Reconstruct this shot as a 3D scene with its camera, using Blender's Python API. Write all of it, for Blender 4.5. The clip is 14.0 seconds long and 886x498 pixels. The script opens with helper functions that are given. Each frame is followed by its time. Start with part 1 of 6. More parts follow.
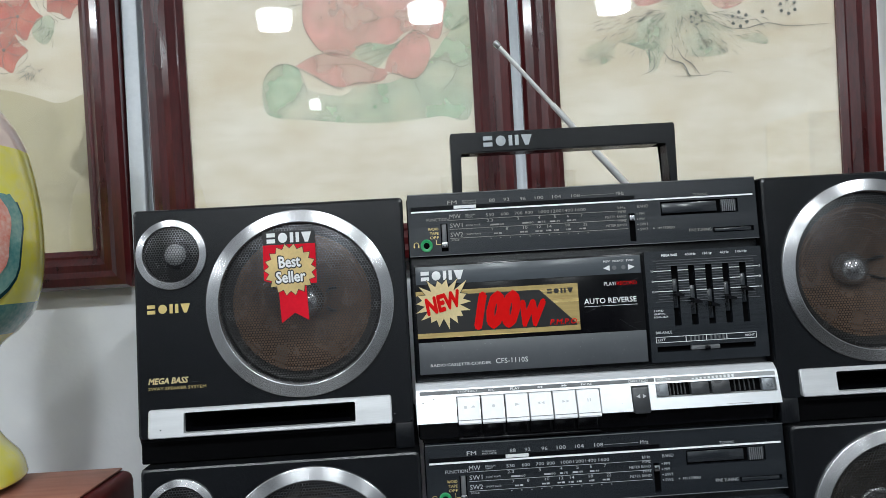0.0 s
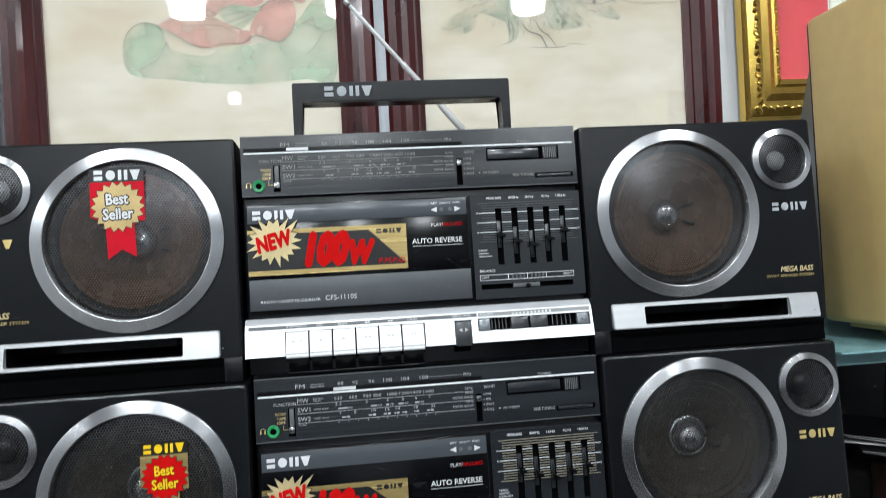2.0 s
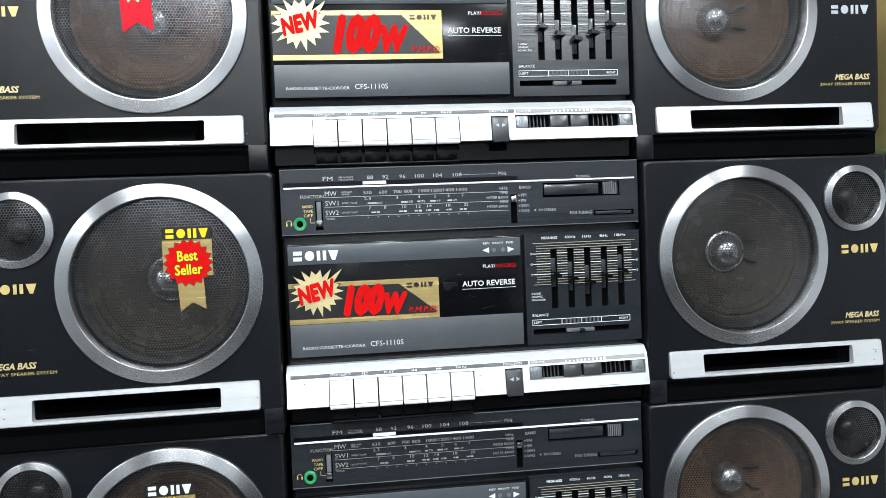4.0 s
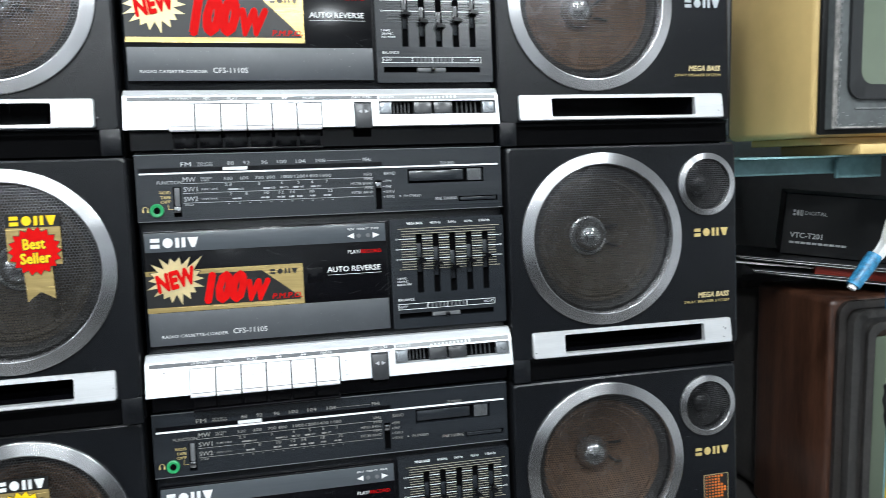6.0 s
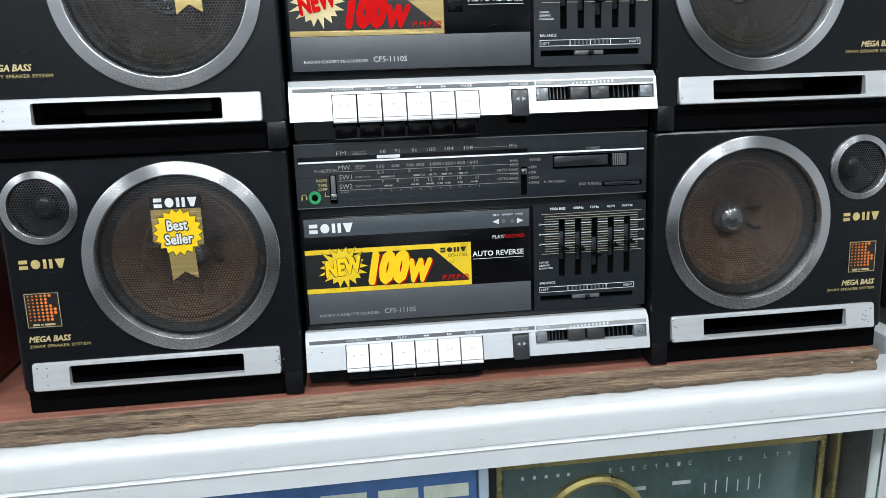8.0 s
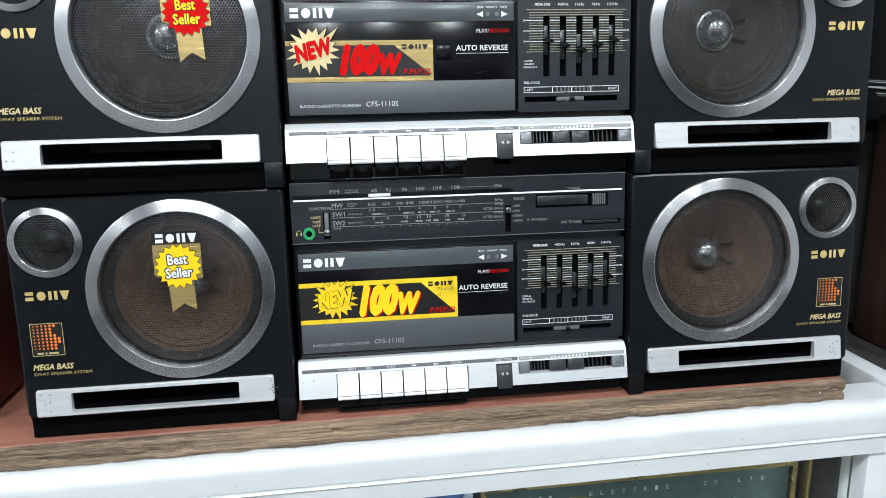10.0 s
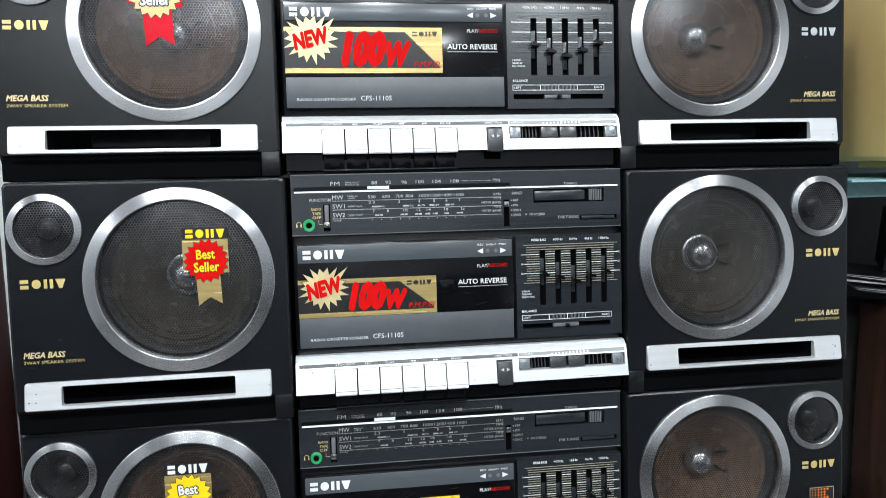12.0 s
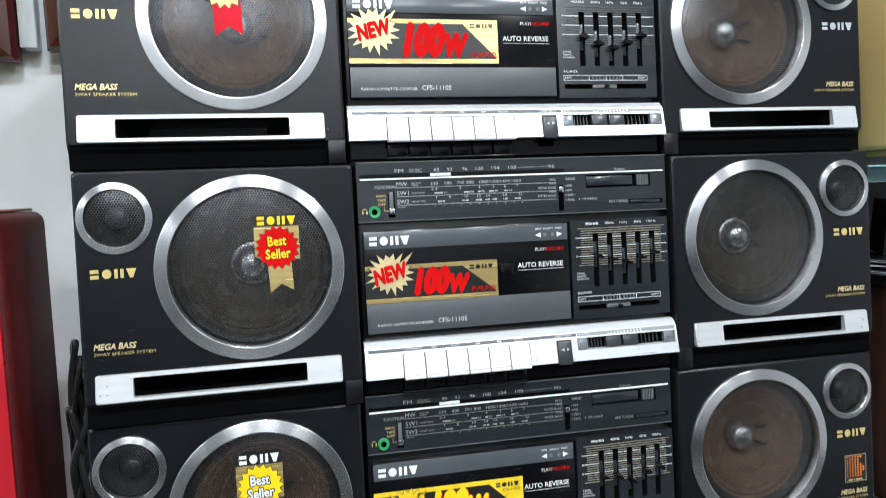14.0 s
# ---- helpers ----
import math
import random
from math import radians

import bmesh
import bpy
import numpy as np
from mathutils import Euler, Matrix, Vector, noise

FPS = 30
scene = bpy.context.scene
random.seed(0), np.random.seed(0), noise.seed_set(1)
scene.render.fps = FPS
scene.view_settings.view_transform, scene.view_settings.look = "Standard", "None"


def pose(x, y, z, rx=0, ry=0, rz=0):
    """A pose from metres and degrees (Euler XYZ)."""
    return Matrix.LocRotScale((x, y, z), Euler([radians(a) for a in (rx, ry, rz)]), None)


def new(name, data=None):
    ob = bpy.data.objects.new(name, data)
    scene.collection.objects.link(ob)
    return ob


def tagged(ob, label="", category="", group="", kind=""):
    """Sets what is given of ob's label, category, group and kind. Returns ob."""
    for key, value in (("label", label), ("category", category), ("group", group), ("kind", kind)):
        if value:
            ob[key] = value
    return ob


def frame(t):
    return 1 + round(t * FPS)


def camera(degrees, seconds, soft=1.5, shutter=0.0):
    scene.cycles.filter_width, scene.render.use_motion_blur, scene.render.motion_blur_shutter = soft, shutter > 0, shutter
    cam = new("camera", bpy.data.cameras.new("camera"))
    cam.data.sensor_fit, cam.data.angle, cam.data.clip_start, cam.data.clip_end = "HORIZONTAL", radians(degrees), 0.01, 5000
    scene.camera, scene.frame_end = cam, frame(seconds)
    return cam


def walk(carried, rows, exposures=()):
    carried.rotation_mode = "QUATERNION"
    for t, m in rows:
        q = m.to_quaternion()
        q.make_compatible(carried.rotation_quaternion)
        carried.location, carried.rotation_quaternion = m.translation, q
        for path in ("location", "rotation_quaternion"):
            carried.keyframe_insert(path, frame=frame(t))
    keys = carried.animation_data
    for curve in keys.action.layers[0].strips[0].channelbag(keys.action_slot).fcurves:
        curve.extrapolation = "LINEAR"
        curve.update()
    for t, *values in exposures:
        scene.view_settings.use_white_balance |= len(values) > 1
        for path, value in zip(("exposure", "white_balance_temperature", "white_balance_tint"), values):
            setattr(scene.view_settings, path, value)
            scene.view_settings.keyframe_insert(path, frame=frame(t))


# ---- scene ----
# ---- the camera and its way ----
cam = camera(63.5, 14.0, soft=0.48, shutter=0.2)
ROWS = [
    (0.0, -0.1232, -0.5211, 1.5133, 90.94, 3.26, -1.20),
    (0.5, -0.1035, -0.5250, 1.5139, 90.56, 2.72, -1.60),
    (1.0, -0.0610, -0.5369, 1.5124, 90.36, 2.66, -3.65),
    (1.5, -0.0361, -0.5459, 1.5095, 90.47, 2.88, -6.19),
    (2.0, -0.0501, -0.5454, 1.4607, 90.86, 3.18, -6.72),
    (2.5, -0.0737, -0.5344, 1.3787, 87.43, 2.96, -7.02),
    (3.0, -0.0792, -0.5251, 1.3654, 85.91, 2.42, -7.09),
    (5.5, -0.0811, -0.5147, 1.3681, 83.04, 1.08, -7.51),
    (6.0, -0.0333, -0.5297, 1.3671, 83.08, 1.65, -12.65),
    (6.5, -0.0135, -0.5389, 1.3661, 82.84, 2.59, -15.04),
    (7.0, -0.0381, -0.5371, 1.3286, 80.99, 1.28, -11.41),
    (7.5, -0.0938, -0.5265, 1.2555, 77.85, 2.31, -7.78),
    (8.0, -0.0898, -0.5289, 1.2406, 76.04, 1.73, -7.10),
    (10.5, -0.0883, -0.5543, 1.2884, 77.68, 0.92, -7.68),
    (11.0, -0.0910, -0.5562, 1.3384, 80.83, 0.79, -7.47),
    (11.5, -0.0922, -0.5610, 1.3584, 82.22, 0.89, -7.64),
    (12.0, -0.0937, -0.5579, 1.3848, 83.19, 1.08, -8.02),
    (12.5, -0.0962, -0.5573, 1.4180, 84.49, 1.44, -8.17),
    (13.0, -0.0939, -0.5591, 1.4377, 85.27, 1.97, -8.14),
    (13.5, -0.1306, -0.5577, 1.4173, 85.49, 2.12, -8.34),
    (14.0, -0.1895, -0.5579, 1.3566, 85.07, 2.05, -12.52),
]
walk(cam, [(t, pose(x, y, z, rx, ry, rz)) for t, x, y, z, rx, ry, rz in ROWS],
     exposures=[(0.0, -0.53), (1.5, -0.42), (2.0, -0.33), (2.5, 0.12), (3.0, 0.28), (5.5, 0.28), (6.5, 0.15), (7.0, 0.12), (7.5, 0.0), (8.0, -0.06),
                (10.5, 0.17), (12.0, 0.19), (12.5, 0.0), (13.0, -0.26), (13.5, -0.26), (14.0, 0.18)])

# ---- light ----
world = bpy.data.worlds.new("world")
scene.world = world
world.use_nodes = True
world.node_tree.nodes["Background"].inputs[0].default_value = (0.9, 0.95, 1.0, 1)
world.node_tree.nodes["Background"].inputs[1].default_value = 0.05
LAMP_POWER = 16.0
LAMP_COLOUR = (0.885, 0.955, 1.0)
scene.view_settings.exposure = 0.0


# ---- materials ----
def material(name, colour, rough=0.5, metal=0.0, vary=0.15, scale=30.0, bump=0.0, bump_scale=200.0, second=None,
             stretch=(1, 1, 1), coat=0.0, aniso=0.0, spec=0.5, rough_vary=0.1):
    """Base colour varied by a coarse and a fine noise, with relief and uneven gloss."""
    mat = bpy.data.materials.new(name)
    mat.use_nodes = True
    n, l = mat.node_tree.nodes, mat.node_tree.links
    b = n["Principled BSDF"]
    b.inputs["Metallic"].default_value = metal
    b.inputs["Specular IOR Level"].default_value = spec
    b.inputs["Coat Weight"].default_value = coat
    b.inputs["Coat Roughness"].default_value = 0.08
    tc = n.new("ShaderNodeTexCoord")
    mp = n.new("ShaderNodeMapping")
    mp.inputs["Scale"].default_value = stretch
    l.new(tc.outputs["Object"], mp.inputs["Vector"])
    coarse, fine = n.new("ShaderNodeTexNoise"), n.new("ShaderNodeTexNoise")
    coarse.inputs["Scale"].default_value, coarse.inputs["Detail"].default_value = scale, 5
    fine.inputs["Scale"].default_value, fine.inputs["Detail"].default_value = scale * 9, 4
    for t in (coarse, fine):
        l.new(mp.outputs[0], t.inputs["Vector"])
    mix = n.new("ShaderNodeMix")
    mix.data_type = "FLOAT"
    mix.inputs[0].default_value = 0.4
    l.new(coarse.outputs[0], mix.inputs[2])
    l.new(fine.outputs[0], mix.inputs[3])
    ramp = n.new("ShaderNodeValToRGB")
    other = second or tuple(c * (1 - vary) for c in colour)
    lift = tuple(min(1.0, c * (1 + vary * 0.6)) for c in colour)
    ramp.color_ramp.elements[0].position, ramp.color_ramp.elements[0].color = 0.36, (*other, 1)
    ramp.color_ramp.elements[1].position, ramp.color_ramp.elements[1].color = 0.64, (*lift, 1)
    l.new(mix.outputs[0], ramp.inputs[0])
    l.new(ramp.outputs[0], b.inputs["Base Color"])
    mr2 = n.new("ShaderNodeMapRange")
    mr2.inputs[3].default_value, mr2.inputs[4].default_value = max(0.02, rough - rough_vary), min(1, rough + rough_vary)
    l.new(coarse.outputs[0], mr2.inputs[0])
    l.new(mr2.outputs[0], b.inputs["Roughness"])
    if bump:
        bn, bp = n.new("ShaderNodeTexNoise"), n.new("ShaderNodeBump")
        bn.inputs["Scale"].default_value, bn.inputs["Detail"].default_value = bump_scale, 3
        bp.inputs["Strength"].default_value, bp.inputs["Distance"].default_value = bump, 0.002
        l.new(mp.outputs[0], bn.inputs["Vector"])
        l.new(bn.outputs[0], bp.inputs["Height"])
        l.new(bp.outputs[0], b.inputs["Normal"])
    if aniso:
        tg = n.new("ShaderNodeTangent")
        tg.direction_type, tg.axis = "RADIAL", "Y"
        l.new(tg.outputs[0], b.inputs["Tangent"])
        b.inputs["Anisotropic"].default_value = aniso
        b.inputs["Anisotropic Rotation"].default_value = 0.25
    return mat


def glowing(name, colour, strength):
    mat = bpy.data.materials.new(name)
    mat.use_nodes = True
    b = mat.node_tree.nodes["Principled BSDF"]
    b.inputs["Base Color"].default_value = (0.9, 0.9, 0.9, 1)
    b.inputs["Emission Color"].default_value = (*colour, 1)
    b.inputs["Emission Strength"].default_value = strength
    return mat


def see_through(mat, low, high, scale):
    """Lets the sheet behind show through a thin, uneven coat of paint."""
    n, l = mat.node_tree.nodes, mat.node_tree.links
    tc, tx, mr = n.new("ShaderNodeTexCoord"), n.new("ShaderNodeTexNoise"), n.new("ShaderNodeMapRange")
    tx.inputs["Scale"].default_value, tx.inputs["Detail"].default_value = scale, 4
    mr.inputs[1].default_value, mr.inputs[2].default_value = 0.35, 0.65
    mr.inputs[3].default_value, mr.inputs[4].default_value = low, high
    l.new(tc.outputs["Object"], tx.inputs["Vector"])
    l.new(tx.outputs[0], mr.inputs[0])
    l.new(mr.outputs[0], n["Principled BSDF"].inputs["Alpha"])
    return mat


def clear(name, rough=0.02, tint=(1, 1, 1)):
    mat = bpy.data.materials.new(name)
    mat.use_nodes = True
    b = mat.node_tree.nodes["Principled BSDF"]
    b.inputs["Base Color"].default_value = (*tint, 1)
    b.inputs["Roughness"].default_value = rough
    b.inputs["Transmission Weight"].default_value = 1.0
    b.inputs["IOR"].default_value = 1.45
    return mat


def wood(name, dark, light, scale=6.0, stretch=(1, 1, 8), rough=0.4, coat=0.0, bump=0.1):
    """Long streaky grain along the axis with the smallest stretch."""
    mat = material(name, light, rough=rough, second=dark, scale=scale, stretch=stretch, bump=bump, bump_scale=scale * 8, coat=coat)
    return mat


cabinet_black = material("charcoal_plastic", (0.0048, 0.0056, 0.0072), 0.25, vary=0.22, scale=25, bump=0.08, bump_scale=2200, spec=0.40, rough_vary=0.03)
gap_matt_black = material("matt_black_gap_shade", (0.0045, 0.0048, 0.0055), 0.6, vary=0.2, scale=25, spec=0.12)
face_black = material("satin_black_plastic", (0.0145, 0.0175, 0.0215), 0.22, vary=0.10, scale=18, spec=0.85, bump=0.025, bump_scale=160, stretch=(0.06, 1, 3), rough_vary=0.14)
gloss_black = material("gloss_black_plastic", (0.003, 0.003, 0.004), 0.17, vary=0.3, scale=40, spec=0.32, rough_vary=0.04)
# near-black; under the speaker fronts it stands for shade
slot_black = material("recess_black", (0.0022, 0.0022, 0.0025), 0.8, vary=0.2, spec=0.02)
lid_grey = material("lid_grey", (0.070, 0.080, 0.090), 0.24, vary=0.08, scale=30, stretch=(0.1, 1, 3), spec=0.7, rough_vary=0.05)
lid_low = material("lid_lower_grey", (0.066, 0.072, 0.080), 0.40, vary=0.08, scale=30, spec=0.6, rough_vary=0.08)
silver = material("silver_paint", (0.84, 0.86, 0.88), 0.29, metal=0.52, vary=0.03, scale=60, stretch=(0.2, 1, 6), rough_vary=0.04)
trim_silver = material("trim_silver", (0.71, 0.72, 0.73), 0.33, metal=0.52, vary=0.06, scale=50, stretch=(0.2, 1, 5), rough_vary=0.04)
stripe_grey = material("stripe_grey", (0.30, 0.31, 0.31), 0.45, vary=0.1)
sign_pale = material("worn_key_print", (0.58, 0.59, 0.60), 0.5, vary=0.1)
scratch_pale = material("scratch_pale", (0.075, 0.08, 0.085), 0.5, vary=0.3, scale=80)
# shaded and lit copy of the same tweeter dome
dome_shaded = material("shaded_dome", (0.006, 0.006, 0.0065), 0.35, metal=0.0, vary=0.2)
dome_lit = material("lit_dome", (0.34, 0.345, 0.35), 0.4, metal=0.2, vary=0.15)
key_white = material("key_silver", (0.90, 0.91, 0.92), 0.35, metal=0.0, vary=0.05, scale=50)
ring_metal = material("brushed_aluminium", (0.63, 0.63, 0.64), 0.27, metal=1.0, vary=0.05, scale=60, aniso=0.85, rough_vary=0.0)
grille_black = material("grille_gunmetal", (0.125, 0.125, 0.13), 0.26, metal=0.95, vary=0.15, scale=90)
cone_paper = material("cone_paper", (0.115, 0.066, 0.038), 0.65, vary=0.25, scale=80, bump=0.3, bump_scale=900)
rubber_black = material("surround_rubber", (0.008, 0.007, 0.006), 0.55, vary=0.2)
dome_black = material("dust_cap", (0.48, 0.485, 0.49), 0.19, metal=0.9, vary=0.2)
print_white = material("white_print", (0.75, 0.76, 0.76), 0.5, vary=0.1)
print_dim = material("dim_white_print", (0.26, 0.25, 0.23), 0.5, vary=0.15)
line_dim = material("dim_line", (0.085, 0.09, 0.095), 0.5, vary=0.15)
print_dim_white = material("worn_white_print", (0.42, 0.45, 0.47), 0.4, vary=0.15)
print_grey = material("grey_print", (0.40, 0.41, 0.42), 0.5, vary=0.15)
line_gold = material("dull_gold_line", (0.42, 0.37, 0.27), 0.5, vary=0.15)
print_gold = material("gold_print", (0.72, 0.55, 0.22), 0.35, metal=0.4, vary=0.1)
print_red = material("red_print", (0.56, 0.006, 0.006), 0.5, vary=0.08, spec=0.04)
print_orange = material("orange_print", (0.80, 0.20, 0.03), 0.4, vary=0.15)
print_black = material("black_print", (0.012, 0.012, 0.012), 0.35, vary=0.1)
print_yellow = material("yellow_print", (0.90, 0.58, 0.010), 0.45, vary=0.06, spec=0.3)
foil_gold = material("gold_foil", (0.66, 0.49, 0.20), 0.25, metal=0.65, vary=0.18, scale=40, stretch=(0.3, 1, 9), bump=0.05, bump_scale=300)
badge_gold = material("badge_gold", (0.60, 0.44, 0.19), 0.35, metal=0.25, vary=0.15, scale=60)
foil_yellow = material("yellow_foil", (0.90, 0.62, 0.030), 0.30, metal=0.15, vary=0.08, scale=40)
foil_pale = material("pale_gold_foil", (0.74, 0.60, 0.32), 0.32, metal=0.4, vary=0.12, scale=60)
jack_green = material("jack_green", (0.02, 0.30, 0.10), 0.35, vary=0.1)
grey_plastic = material("slider_grey", (0.12, 0.125, 0.13), 0.35, vary=0.15)
block_dark = material("dark_slider_block", (0.035, 0.037, 0.040), 0.30, vary=0.2)
block_pale = material("pale_slider_block", (0.20, 0.215, 0.23), 0.28, metal=0.4, vary=0.2, scale=70)
chrome = material("chrome", (0.75, 0.75, 0.76), 0.12, metal=1.0, vary=0.05)
wall_paint = material("white_wall_paint", (0.88, 0.90, 0.925), 0.75, vary=0.05, scale=3, bump=0.12, bump_scale=150)
ceiling_paint = material("white_ceiling_paint", (0.80, 0.80, 0.80), 0.8, vary=0.04, scale=3)
far_paint = material("cool_wall_paint", (0.72, 0.75, 0.78), 0.75, vary=0.08, scale=3)
bezel_brown = material("brown_bezel_plastic", (0.026, 0.022, 0.020), 0.35, vary=0.4, scale=40, bump=0.1, bump_scale=300)
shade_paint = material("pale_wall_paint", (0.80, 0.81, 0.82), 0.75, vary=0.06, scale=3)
dim_bounce_paint = material("dim_bounce_wall", (0.46, 0.47, 0.48), 0.75, vary=0.06, scale=3)
# near-black for unseen panels that only darken reflections
dim_reflection = material("dim_reflection_dark", (0.028, 0.028, 0.030), 0.6, vary=0.2, scale=4)
floor_tile = material("grey_floor_tile", (0.085, 0.083, 0.081), 0.25, vary=0.15, scale=4)
mahogany = wood("mahogany_lacquer", (0.034, 0.0032, 0.004), (0.078, 0.007, 0.008), scale=14, stretch=(3, 3, 0.5), rough=0.30, coat=0.6, bump=0.10)
paper_old = material("aged_paper", (0.420, 0.398, 0.335), 0.75, second=(0.360, 0.310, 0.225), scale=4, stretch=(0.7, 1, 1.6), bump=0.22, bump_scale=16)
paint_pink = material("faded_pink_wash", (0.49, 0.235, 0.205), 0.75, second=(0.46, 0.275, 0.225), scale=18)
paint_red = material("red_wash", (0.40, 0.085, 0.065), 0.75, second=(0.41, 0.18, 0.13), scale=25)
paint_green = material("faded_green_wash", (0.270, 0.385, 0.270), 0.75, second=(0.35, 0.43, 0.30), scale=14)
for m_wash, m_low, m_high in ((paint_pink, 0.35, 0.85), (paint_red, 0.5, 0.95), (paint_green, 0.15, 0.65)):
    see_through(m_wash, m_low, m_high, 22)
paint_foliage = material("pale_foliage_wash", (0.300, 0.375, 0.275), 0.75, second=(0.36, 0.40, 0.30), scale=14)
see_through(paint_foliage, 0.0, 0.50, 40)
ink = material("black_ink", (0.095, 0.100, 0.090), 0.7, vary=0.3, scale=60)
pane_glass = clear("picture_glass", 0.02)
gold_leaf = material("gilt_frame", (0.80, 0.54, 0.13), 0.24, metal=1.0, vary=0.18, scale=30, stretch=(1, 1, 0.35), bump=0.05, bump_scale=120, rough_vary=0.05)
mat_red = material("red_mat", (0.43, 0.036, 0.042), 0.7, vary=0.12, scale=12)
note_paper = material("pale_bill", (0.60, 0.61, 0.52), 0.7, vary=0.2, scale=60)
note_ink = material("bill_ink", (0.12, 0.14, 0.12), 0.7, vary=0.3, scale=90)
white_plastic = material("white_strip", (0.72, 0.77, 0.81), 0.4, vary=0.06)
tv_yellow = material("mustard_cabinet", (0.70, 0.50, 0.205), 0.45, vary=0.07, scale=7, bump=0.06, bump_scale=500)
tv_grey = material("tv_bezel_grey", (0.100, 0.110, 0.110), 0.4, vary=0.35, scale=25, bump=0.08, bump_scale=200)
tv_edge = material("tv_edge_dark", (0.006, 0.006, 0.006), 0.4, vary=0.3)
tube_glass = material("picture_tube", (0.148, 0.180, 0.132), 0.10, vary=0.05, scale=4, coat=0.6)
tv_chrome = material("worn_chrome", (0.5, 0.5, 0.5), 0.3, metal=0.9, vary=0.4, scale=70)
cyan_paint = material("chipped_cyan_paint", (0.235, 0.43, 0.45), 0.4, vary=0.25, scale=22, bump=0.15, bump_scale=120)
carton_black = material("black_carton", (0.006, 0.006, 0.007), 0.35, vary=0.3, scale=20)
carton_side = material("grey_carton", (0.105, 0.100, 0.103), 0.55, vary=0.15, scale=12)
walnut = wood("walnut_veneer", (0.020, 0.008, 0.005), (0.072, 0.029, 0.016), scale=20, stretch=(3, 3, 0.25), rough=0.35, bump=0.05)
dusty = material("dusty_dark_plastic", (0.045, 0.042, 0.040), 0.6, vary=0.3, scale=25)
paper_grey = material("magazine_cover", (0.014, 0.014, 0.016), 0.35, vary=0.4, scale=14)
paper_white = material("magazine_paper", (0.80, 0.80, 0.77), 0.5, vary=0.12, scale=15)
red_card = material("red_card", (0.17, 0.014, 0.006), 0.4, vary=0.12)
clip_steel = material("clip_steel", (0.85, 0.85, 0.83), 0.35, metal=0.15, vary=0.2, scale=90)
clip_blue = material("blue_sleeve", (0.05, 0.30, 0.55), 0.4, second=(0.012, 0.075, 0.14), scale=160)
cable_white = material("white_cable", (0.62, 0.60, 0.55), 0.45, vary=0.15)
cable_yellow = material("yellow_cable", (0.75, 0.55, 0.02), 0.4, vary=0.1)
tape_black = material("black_tape", (0.012, 0.012, 0.012), 0.3, vary=0.3, bump=0.3, bump_scale=300)
board_top = material("worn_red_board", (0.34, 0.145, 0.10), 0.45, second=(0.21, 0.075, 0.052), scale=9, stretch=(0.25, 1.5, 1), bump=0.1, bump_scale=120)
board_edge = material("raw_board_edge", (0.33, 0.235, 0.155), 0.9, second=(0.070, 0.045, 0.030), scale=70, stretch=(0.10, 1, 2.4), bump=1.0, bump_scale=220)
rail_white = material("white_aluminium", (0.70, 0.72, 0.73), 0.3, metal=0.15, vary=0.06, scale=9, stretch=(0.3, 1, 1))
cabinet_glass = clear("cabinet_glass", 0.01, (0.93, 0.98, 0.96))
box_blue = material("blue_carton", (0.055, 0.13, 0.33), 0.22, vary=0.3, scale=10)
radio_green = material("dark_green_dial", (0.045, 0.075, 0.072), 0.12, vary=0.3, scale=12, coat=0.5)
brass = material("brass_trim", (0.55, 0.42, 0.16), 0.3, metal=0.9, vary=0.2, scale=40)
red_gloss = material("red_lacquer", (0.42, 0.010, 0.018), 0.3, vary=0.12, scale=6, coat=0.3)
red_side = material("dark_red_lacquer", (0.10, 0.008, 0.008), 0.5, vary=0.35, scale=14)
glaze_yellow = material("yellow_glaze", (0.82, 0.74, 0.06), 0.15, second=(0.80, 0.76, 0.26), scale=12, coat=0.6)
glaze_pink = material("pink_glaze", (0.75, 0.58, 0.52), 0.15, vary=0.1, scale=12, coat=0.6)
glaze_teal = material("teal_glaze", (0.06, 0.22, 0.22), 0.15, second=(0.25, 0.42, 0.36), scale=30, coat=0.6)
glaze_red = material("coral_glaze", (0.62, 0.12, 0.08), 0.15, second=(0.72, 0.45, 0.38), scale=35, coat=0.6)


# ---- mesh helpers ----
SLANT = [0.0]


def part(name, bm, mat, parent=None, label="", smooth=40):
    """One mesh object from a bmesh, under a thing or a part; the fronts of the stereo units lean back by SLANT."""
    if SLANT[0]:
        for v in bm.verts:
            v.co.y += SLANT[0] * v.co.z
    bmesh.ops.recalc_face_normals(bm, faces=bm.faces)
    me = bpy.data.meshes.new(name)
    bm.to_mesh(me)
    bm.free()
    me.materials.append(mat)
    if smooth:
        me.shade_smooth()
        me.set_sharp_from_angle(angle=radians(smooth))
    ob = new(name, me)
    if parent is not None:
        ob.parent = parent
    if label:
        ob["label"] = label
    return ob


def raw(name, verts, faces, mat, parent=None, label="", smooth=0):
    me = bpy.data.meshes.new(name)
    me.from_pydata([(x, y + SLANT[0] * z, z) for x, y, z in verts], [], faces)
    me.update()
    me.materials.append(mat)
    if smooth:
        me.shade_smooth()
        me.set_sharp_from_angle(angle=radians(smooth))
    ob = new(name, me)
    if parent is not None:
        ob.parent = parent
    if label:
        ob["label"] = label
    return ob


def thing(name, label, category, group="", kind="", at=None):
    ob = tagged(new(name), label, category, group, kind)
    if at is not None:
        ob.matrix_basis = at
    return ob


